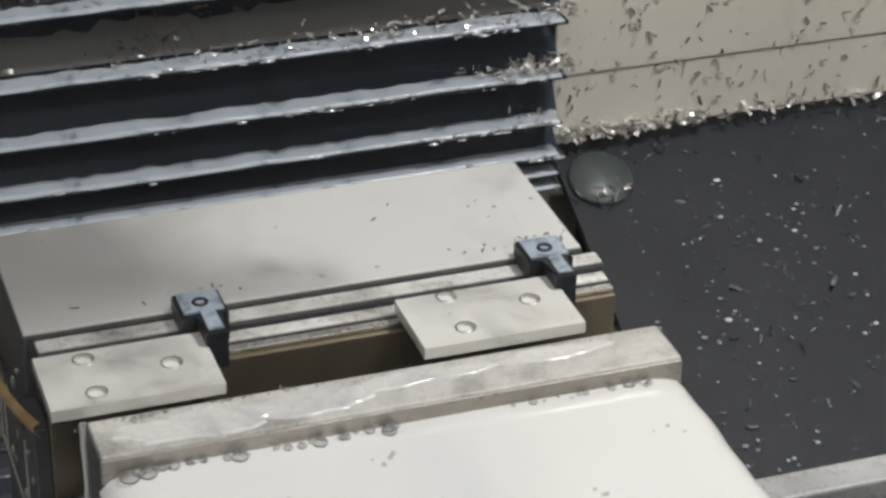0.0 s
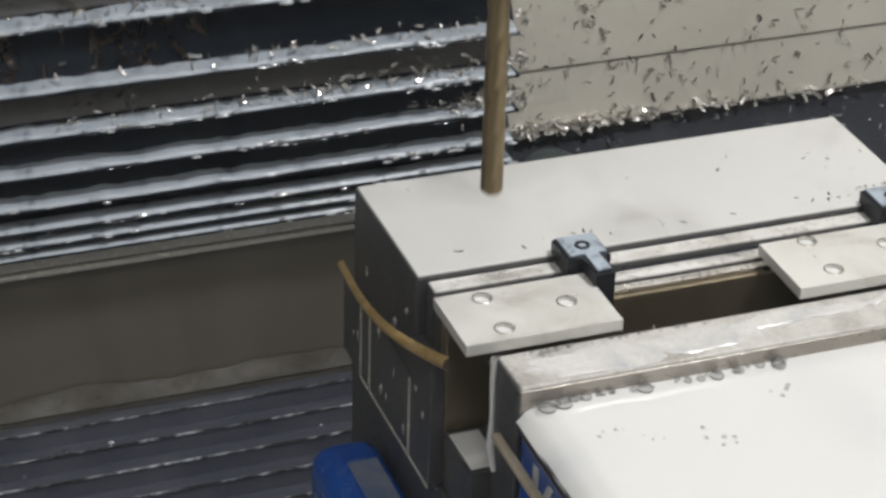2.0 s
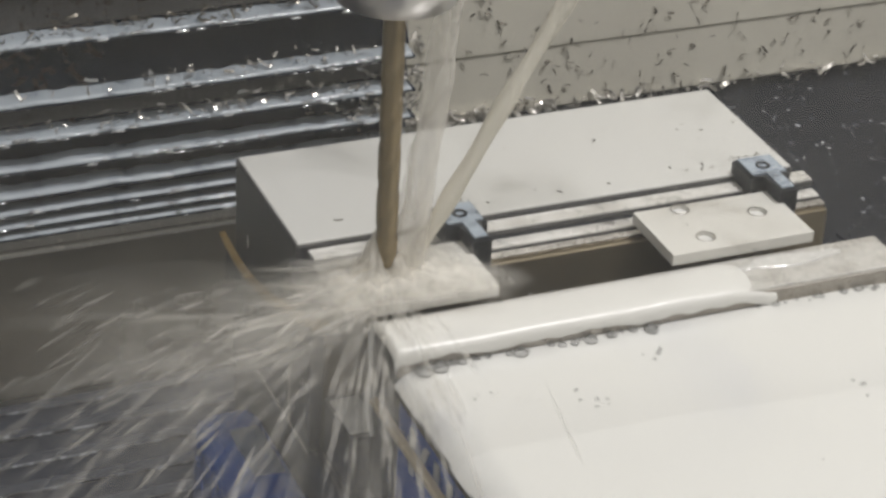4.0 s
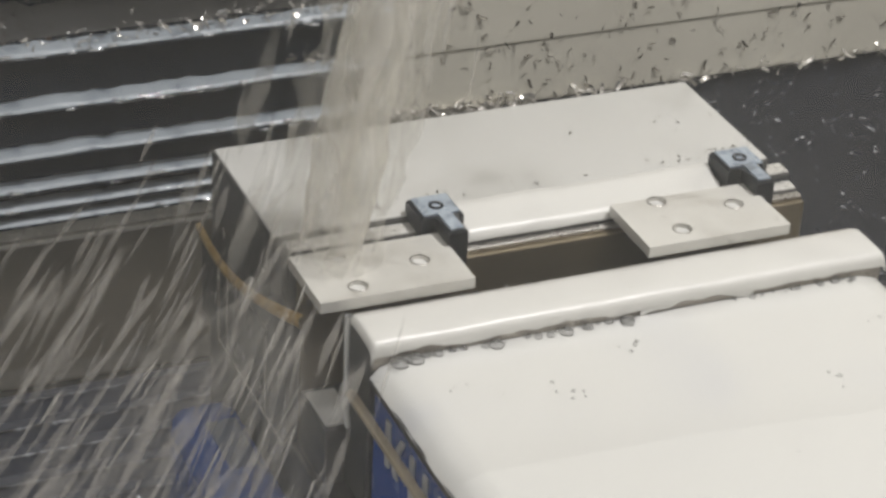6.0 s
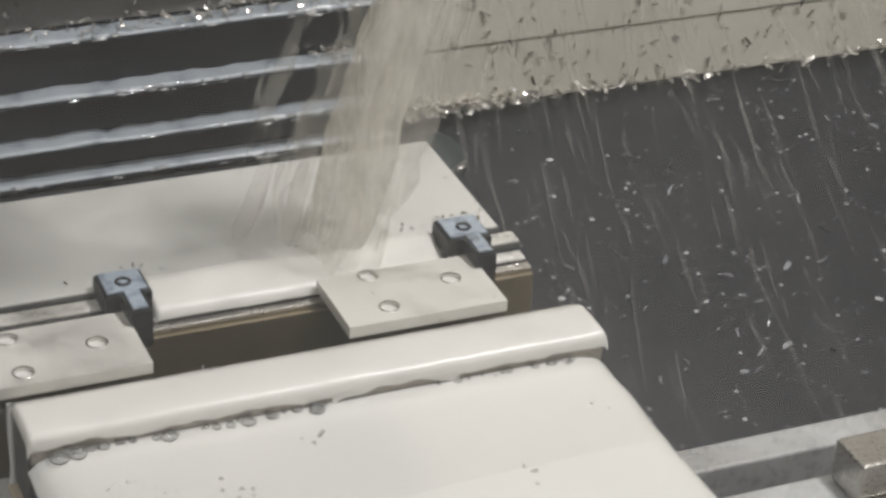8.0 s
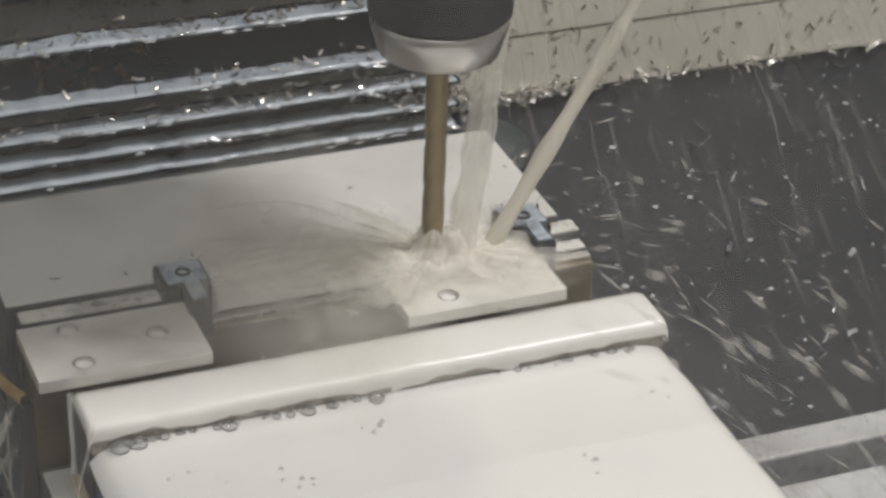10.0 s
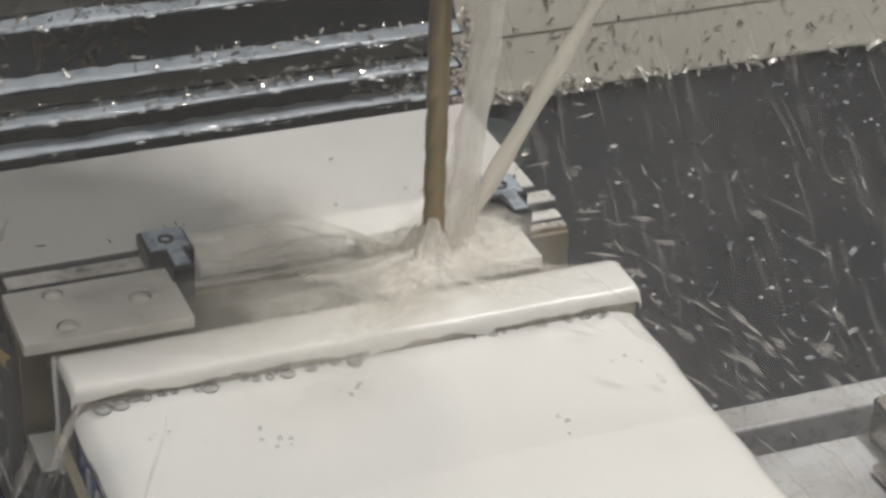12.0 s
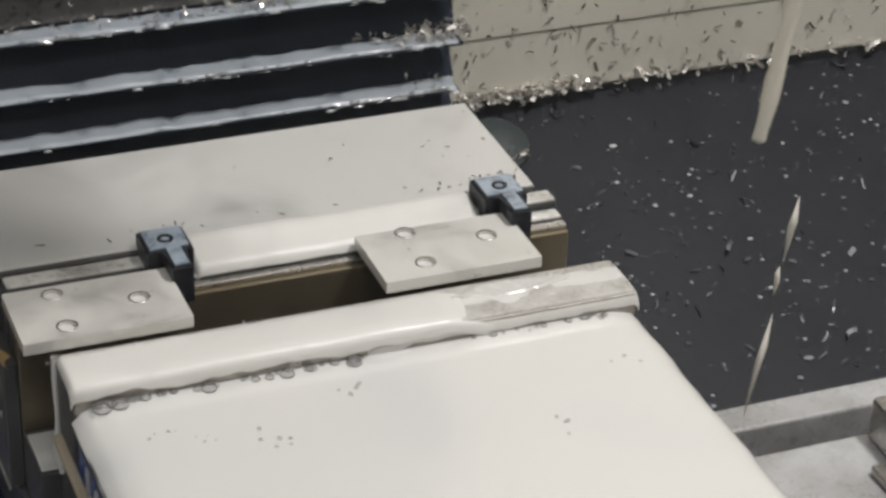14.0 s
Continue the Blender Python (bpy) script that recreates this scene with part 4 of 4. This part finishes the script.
for k in range(2):
    ob = spray("coolant_spray", fan(40, -50, 45, 0.13, 0.40, 0.008, 0.014, 0.04), RUN, 0.0009, "white drops of coolant thrown across the black sheet")
    SPRAYS.append((ob, 20 + k, "right"))
for k in range(2):
    ob = spray("coolant_spray", fan(40, -55, 50, 0.13, 0.40, 0.006, 0.012, 0.03), DROP, 0.00030, "fine streaks of coolant thrown across the black sheet")
    SPRAYS.append((ob, 25 + k, "right"))
for k, (az0, az1, rise, fall, reach) in enumerate(((95, 250, 0.34, 4.0, 0.085), (130, 262, 0.16, 2.0, 0.070), (-80, 95, 0.12, 3.0, 0.040))):
    ob = skirt("coolant_spray", STEAM, az0, az1, 0.003, reach, rise, fall, 11 + k, "soft cloud of milky spray thrown from the drill over the jaw")
    SPRAYS.append((ob, 50 + k, "right"))

drips = streaks("drip", [((-0.0013, rnd.uniform(-0.066, -0.004), rnd.uniform(-0.053, -0.012)), (0, rnd.gauss(0, 0.05), 1), rnd.uniform(0.002, 0.0055)) for _ in range(12)], DRIP, 0.0005)
drips.parent = vise
tagged(drips, "milky drops running down the jaw's dark side", kind="stuff")
slot_drips = streaks("drip", [((rnd.uniform(0.046, 0.094), -0.0692, rnd.uniform(-0.030, -0.010)), (rnd.gauss(0, 0.08), 0, 1), rnd.uniform(0.002, 0.004)) for _ in range(6)], DRIP, 0.0005)
slot_drips.parent = vise
tagged(slot_drips, "milky drops running down the jaw's face", kind="stuff")

# the broken flood that falls while the drill is up
flood = thing("coolant_flood", "broad broken flood of milky coolant falling from the head", "flood")
spray("threads", curtain(34, (0.027, -0.004, 0.17), (-0.010, 0.0, 0.0), 0.0070, 0.0110, 0.06), STREAK, 0.0030, "", flood)
spray("threads", curtain(90, (0.027, -0.004, 0.17), (-0.010, 0.0, 0.0), 0.010, 0.016, 0.024), STREAK, 0.0007, "", flood)
bm = bmesh.new()
tube(bm, line((0.0275, -0.004, 0.17), (-0.007, 0.0, 0.0), 36), [0.0072 + 0.00004 * k for k in range(37)], 20, 0.4, 4)
part("stream", bm, FLOODSTREAM, flood)
bm = bmesh.new()
tube(bm, line((0.0275, -0.004, 0.17), (-0.009, 0.0, 0.0), 36), [0.0115 + 0.00012 * k for k in range(37)], 20, 0.5, 14)
part("veil", bm, THINVEIL, flood, "thin veil of drops round the flood")
runoff = []
for k in range(5):
    items = []
    for _ in range(170 if k > 1 else 60):
        u = rnd.random()
        items.append(((0.005 - 0.075 * u + rnd.gauss(0, 0.006), rnd.uniform(-0.10, 0.03), rnd.uniform(-0.17, 0.015) - 0.02 * u), (0.30 + 0.45 * u + rnd.gauss(0, 0.05), rnd.gauss(0, 0.1), 1), rnd.uniform(0.018, 0.045) if k > 1 else rnd.uniform(0.008, 0.02)))
    runoff.append(spray("coolant_runoff", items, RUN if k > 1 else DROP, 0.0010 if k > 1 else 0.0004, "falling threads of coolant running off the vise's side"))
for k, (rise, fall) in enumerate(((-0.5, 12.0), (-0.15, 9.0))):
    runoff.append(skirt("coolant_runoff", SKIRT, 150, 262, 0.004, 0.115, rise, fall, 21 + k, "torn curtain of coolant running off the vise's side"))
rain = []
for k in range(2):
    items = []
    for _ in range(150):
        x = rnd.uniform(0.03, 0.20)
        items.append(((x, rnd.uniform(-0.07, 0.10), rnd.uniform(-0.14, 0.06)), (-0.1 - 3.0 * (x - 0.02) + rnd.gauss(0, 0.06), rnd.gauss(0, 0.1), 1), rnd.uniform(0.015, 0.05)))
    rain.append(spray("coolant_rain", items, RAIN, 0.0006, "thin threads of coolant falling over the black sheet"))

# fine mist that hangs in the working space while the coolant runs
bm = bmesh.new()
bmesh.ops.create_icosphere(bm, subdivisions=4, radius=1.0)
for v in bm.verts:
    g = 1 + 0.15 * noise.noise(v.co * 1.5)
    v.co = Vector((v.co.x * 0.36 * g, v.co.y * 0.10 * g, v.co.z * 0.26 * g))
for f in bm.faces:
    f.smooth = True
mist = tagged(part("haze_shell", bm, HAZE), "thin grey mist of coolant hanging before the vise", "mist", kind="stuff")
# a second, fainter shell added as a lasting veil over the dark tones
bm = bmesh.new()
bmesh.ops.create_icosphere(bm, subdivisions=4, radius=1.0)
for v in bm.verts:
    g = 1 + 0.12 * noise.noise(v.co * 1.3 + Vector((7, 0, 0)))
    v.co = Vector((-0.02 + v.co.x * 0.38 * g, -0.33 + v.co.y * 0.07 * g, 0.20 + v.co.z * 0.27 * g))
for f in bm.faces:
    f.smooth = True
tagged(part("haze_shell", bm, THINHAZE), "faint pale shell before the vise, added as a lens veil", "mist", kind="stuff")

# short burst flung off the vise's corner when the table stops
burst = [spray("coolant_burst", fan(46, 150, 262, 0.034, 0.45, 0.003, 0.008, 0.002), STREAK, 0.0010, "white drops flung off the corner of the vise"),
         spray("coolant_burst", fan(40, 150, 262, 0.045, 0.45, 0.003, 0.009, 0.002), DROP, 0.0003, "fine drops flung off the corner of the vise")]

# last drops that fall when the jets are shut off
last_drops = spray("falling_drops", [((0.0065, 0, 0.108), (0.12, 0, 1), 0.022), ((0.0015, 0, 0.064), (0.15, 0, 1), 0.036), ((0.004, 0, 0.092), (0.1, 0, 1), 0.010)], JET, 0.0011, "last white drops falling from the shut coolant jets")

# ---- all that moves ----
VISE_WAY = [(0, -.1297, -.0508, .1178), (0.3, -.1297, -.0508, .1178), (0.5, -.1144, -.0501, .1171), (0.7, -.0881, -.0510, .1167), (0.8, -.0763, -.0514, .1165),
            (0.9, -.0633, -.0519, .1163), (1.0, -.0497, -.0524, .1161), (1.1, -.0365, -.0528, .1158), (1.2, -.0262, -.0532, .1156), (1.3, -.0188, -.0536, .1154),
            (1.4, -.0144, -.0539, .1153), (1.5, -.0130, -.0540, .1153), (2.0, -.0134, -.0553, .1160), (2.5, -.0135, -.0557, .1163), (3.0, -.0137, -.0563, .1167),
            (3.5, -.0144, -.0570, .1170), (3.6, -.0144, -.0565, .1170), (3.9, -.0140, -.0435, .1168), (4.0, -.0140, -.0428, .1167), (6.5, -.0154, -.0429, .1178),
            (7.0, -.0154, -.0427, .1178), (7.1, -.0160, -.0428, .1178), (7.2, -.0205, -.0432, .1177), (7.3, -.0290, -.0445, .1175), (7.5, -.0580, -.0486, .1171),
            (7.7, -.0837, -.0528, .1170), (7.9, -.1030, -.0555, .1170), (8.1, -.1087, -.0565, .1171), (10.2, -.1087, -.0565, .1172), (10.3, -.1087, -.0535, .1172), (10.5, -.1087, -.0412, .1172),
            (10.6, -.1087, -.0402, .1173), (12.0, -.1089, -.0403, .1175), (14.0, -.1089, -.0407, .1176)]
DRILL_TIP = [(0, .222), (1.6, .222), (1.7, .190), (1.8, .163), (1.9, .157), (2.0, .147), (2.1, .134), (2.2, .1265), (2.3, .1229), (2.4, .1215), (2.5, .1190),
             (2.7, .1173), (2.8, .1160), (3.0, .1113), (3.2, .1077), (3.4, .1050), (3.5, .110), (3.6, .118), (3.7, .124), (4.0, .1232), (4.2, .1230), (5.3, .108), (5.6, .120), (6.0, .200), (6.1, .222),
             (8.3, .222), (8.7, .130), (9.4, .112), (9.8, .1067), (10.0, .1035), (10.1, .105), (10.2, .116), (10.3, .128), (10.5, .131), (10.7, .125), (11.0, .118), (11.5, .109), (11.8, .118), (12.0, .125), (12.5, .130),
             (12.8, .1345), (13.2, .1355), (13.4, .1364), (13.5, .1445), (13.6, .155), (13.7, .166), (13.8, .177), (13.9, .193), (14.0, .216)]


def steps(rows, dt=0.1):
    t, out = rows[0][0], []
    while t <= rows[-1][0] + 1e-6:
        out.append(round(t, 3))
        t += dt
    return out


def at(rows, t):
    for a, b in zip(rows, rows[1:]):
        if a[0] <= t <= b[0]:
            k = (t - a[0]) / (b[0] - a[0])
            return [p + (q - p) * k for p, q in zip(a[1:], b[1:])]
    return list(rows[-1][1:])


def shower(ob, base, spans, seed, swing=7.0, jitter=0.002, up=0.55, down=-0.45):
    """In its spans a spray hovers and flickers at base(t); before them it is still up in the head, after the last it has fallen away."""
    r = random.Random(seed)
    rows = [(0.0, pose(*(Vector(base(0)) + Vector((0, 0, up)))))]
    for n, (a, b) in enumerate(spans):
        rows.append((a - 0.1, pose(*(Vector(base(a)) + Vector((0, 0, up))))))
        t = a
        while t < b - 0.05:
            p = Vector(base(t)) + Vector((r.gauss(0, jitter), r.gauss(0, jitter), r.gauss(0, jitter)))
            rows.append((round(t, 2), pose(*p, r.uniform(-2, 2), r.uniform(-2, 2), r.uniform(-swing, swing))))
            t += 0.1
        far = up if n < len(spans) - 1 else down
        rows.append((round(b + 0.15, 2), pose(*(Vector(base(b)) + Vector((0, 0, far))))))
    if rows[-1][0] < 13.95:
        rows.append((14.0, pose(*(Vector(base(14)) + Vector((0, 0, down))))))
    walk(ob, rows)


def motions():
    for ob in MOVERS:
        walk(ob, [(t, pose(x, y, z)) for t, x, y, z in VISE_WAY])
    walk(spindle, [(t, pose(SX, SY, z)) for t, z in DRILL_TIP])
    for i, fold in enumerate(FOLDS):
        rows = []
        for t, z in DRILL_TIP:
            u = min(1.0, max(-0.08, (z - 0.117) / 0.090))
            rows.append((t, pose(0, 0, 0.0060 + LIPS_SHUT[i] + (LIPS_OPEN[i] - LIPS_SHUT[i]) * u)))
        walk(fold, rows)
    tip = lambda t: (SX, SY, min(at(DRILL_TIP, t)[0], 0.150))
    face = lambda t: (SX, SY, 0.1185)
    cut = [(2.88, 5.75), (8.6, 13.35)]
    for ob, lean in ((jet_a, 0), (jet_b, 1)):
        rows = [(0, pose(SX + 0.16, SY, 0.40)), (2.75, pose(SX + 0.16, SY, 0.40))]
        for a, b in cut:
            if rows[-1][0] < a - 0.2:
                rows.append((a - 0.15, pose(SX + 0.16, SY, 0.40)))
            t = a
            while t < b:
                rows.append((round(t, 2), pose(SX, SY, tip(t)[2] + 0.001)))
                t += 0.2
            rows.append((b, pose(SX, SY, tip(b)[2])))
            if b < 12:
                rows.append((b + 0.15, pose(SX + 0.16, SY, 0.40)))
        if lean:
            rows += [(13.5, pose(SX + 0.02, SY, 0.128)), (13.7, pose(SX + 0.055, SY + 0.01, 0.085, 0, -4)), (13.85, pose(SX + 0.075, SY, 0.02, 0, -6)), (14.0, pose(SX + 0.094, SY, -0.12, 0, -9))]
        else:
            rows += [(13.4, pose(SX + 0.013, SY, 0.1285)), (13.5, pose(SX + 0.023, SY, 0.121)), (13.7, pose(SX + 0.046, SY, 0.119, 0, -2)),
                     (13.8, pose(SX + 0.064, SY, 0.120, 0, -6)), (13.9, pose(SX + 0.077, SY, 0.126, 0, -14)), (14.0, pose(SX + 0.086, SY, 0.132, 0, -21))]
        walk(ob, rows)
    shower(splash, face, cut, 3, 30, 0.001)
    for ob, k, where in SPRAYS:
        spans = [(2.93, 5.75)] if where == "left" else [(9.0, 13.2)]
        shower(ob, face, spans, 20 + k)
    shower(mist, lambda t: (0.0, -0.30, 0.19), [(3.05, 13.25)], 91, 3, 0.004, up=0.75, down=-0.5)
    for k, ob in enumerate(burst):
        shower(ob, lambda t: (-0.016, -0.135, 0.112), [(1.2, 1.38)], 95 + k, 5, 0.002)
    shower(last_drops, lambda t: (SX + 0.100, SY, 0.0), [(13.8, 14.1)], 99, 3, 0.001)
    # the flood lifts a milky film over the jaws, which drains at the end
    for ob, dx, rise in FILMS:
        walk(ob, [(t, pose(dx * (1 - u), 0.0018 * (1 - u), -0.006 * (1 - u))) for t, u in rise])
    pour = lambda t: (SX + 0.004, SY + 0.022, 0.1185)
    shower(flood, pour, [(5.85, 8.45)], 61, 12, 0.002)
    for k, ob in enumerate(runoff):
        inset = 0.0 if k < 5 else 0.012
        spans = [(5.8, 7.75), (9.2, 13.0)] if k == 2 else [(5.8, 7.75)]
        shower(ob, lambda t: (SX - 0.02 + inset - (0.092 if t > 8.5 else 0.045 if t > 7.3 else 0), SY + 0.03 - inset, 0.118), spans, 70 + k, 4, 0.006)
    for k, ob in enumerate(rain):
        shower(ob, lambda t: (0.02, -0.03, 0.10), [(7.6, 13.3)], 80 + k, 4, 0.006)


motions()
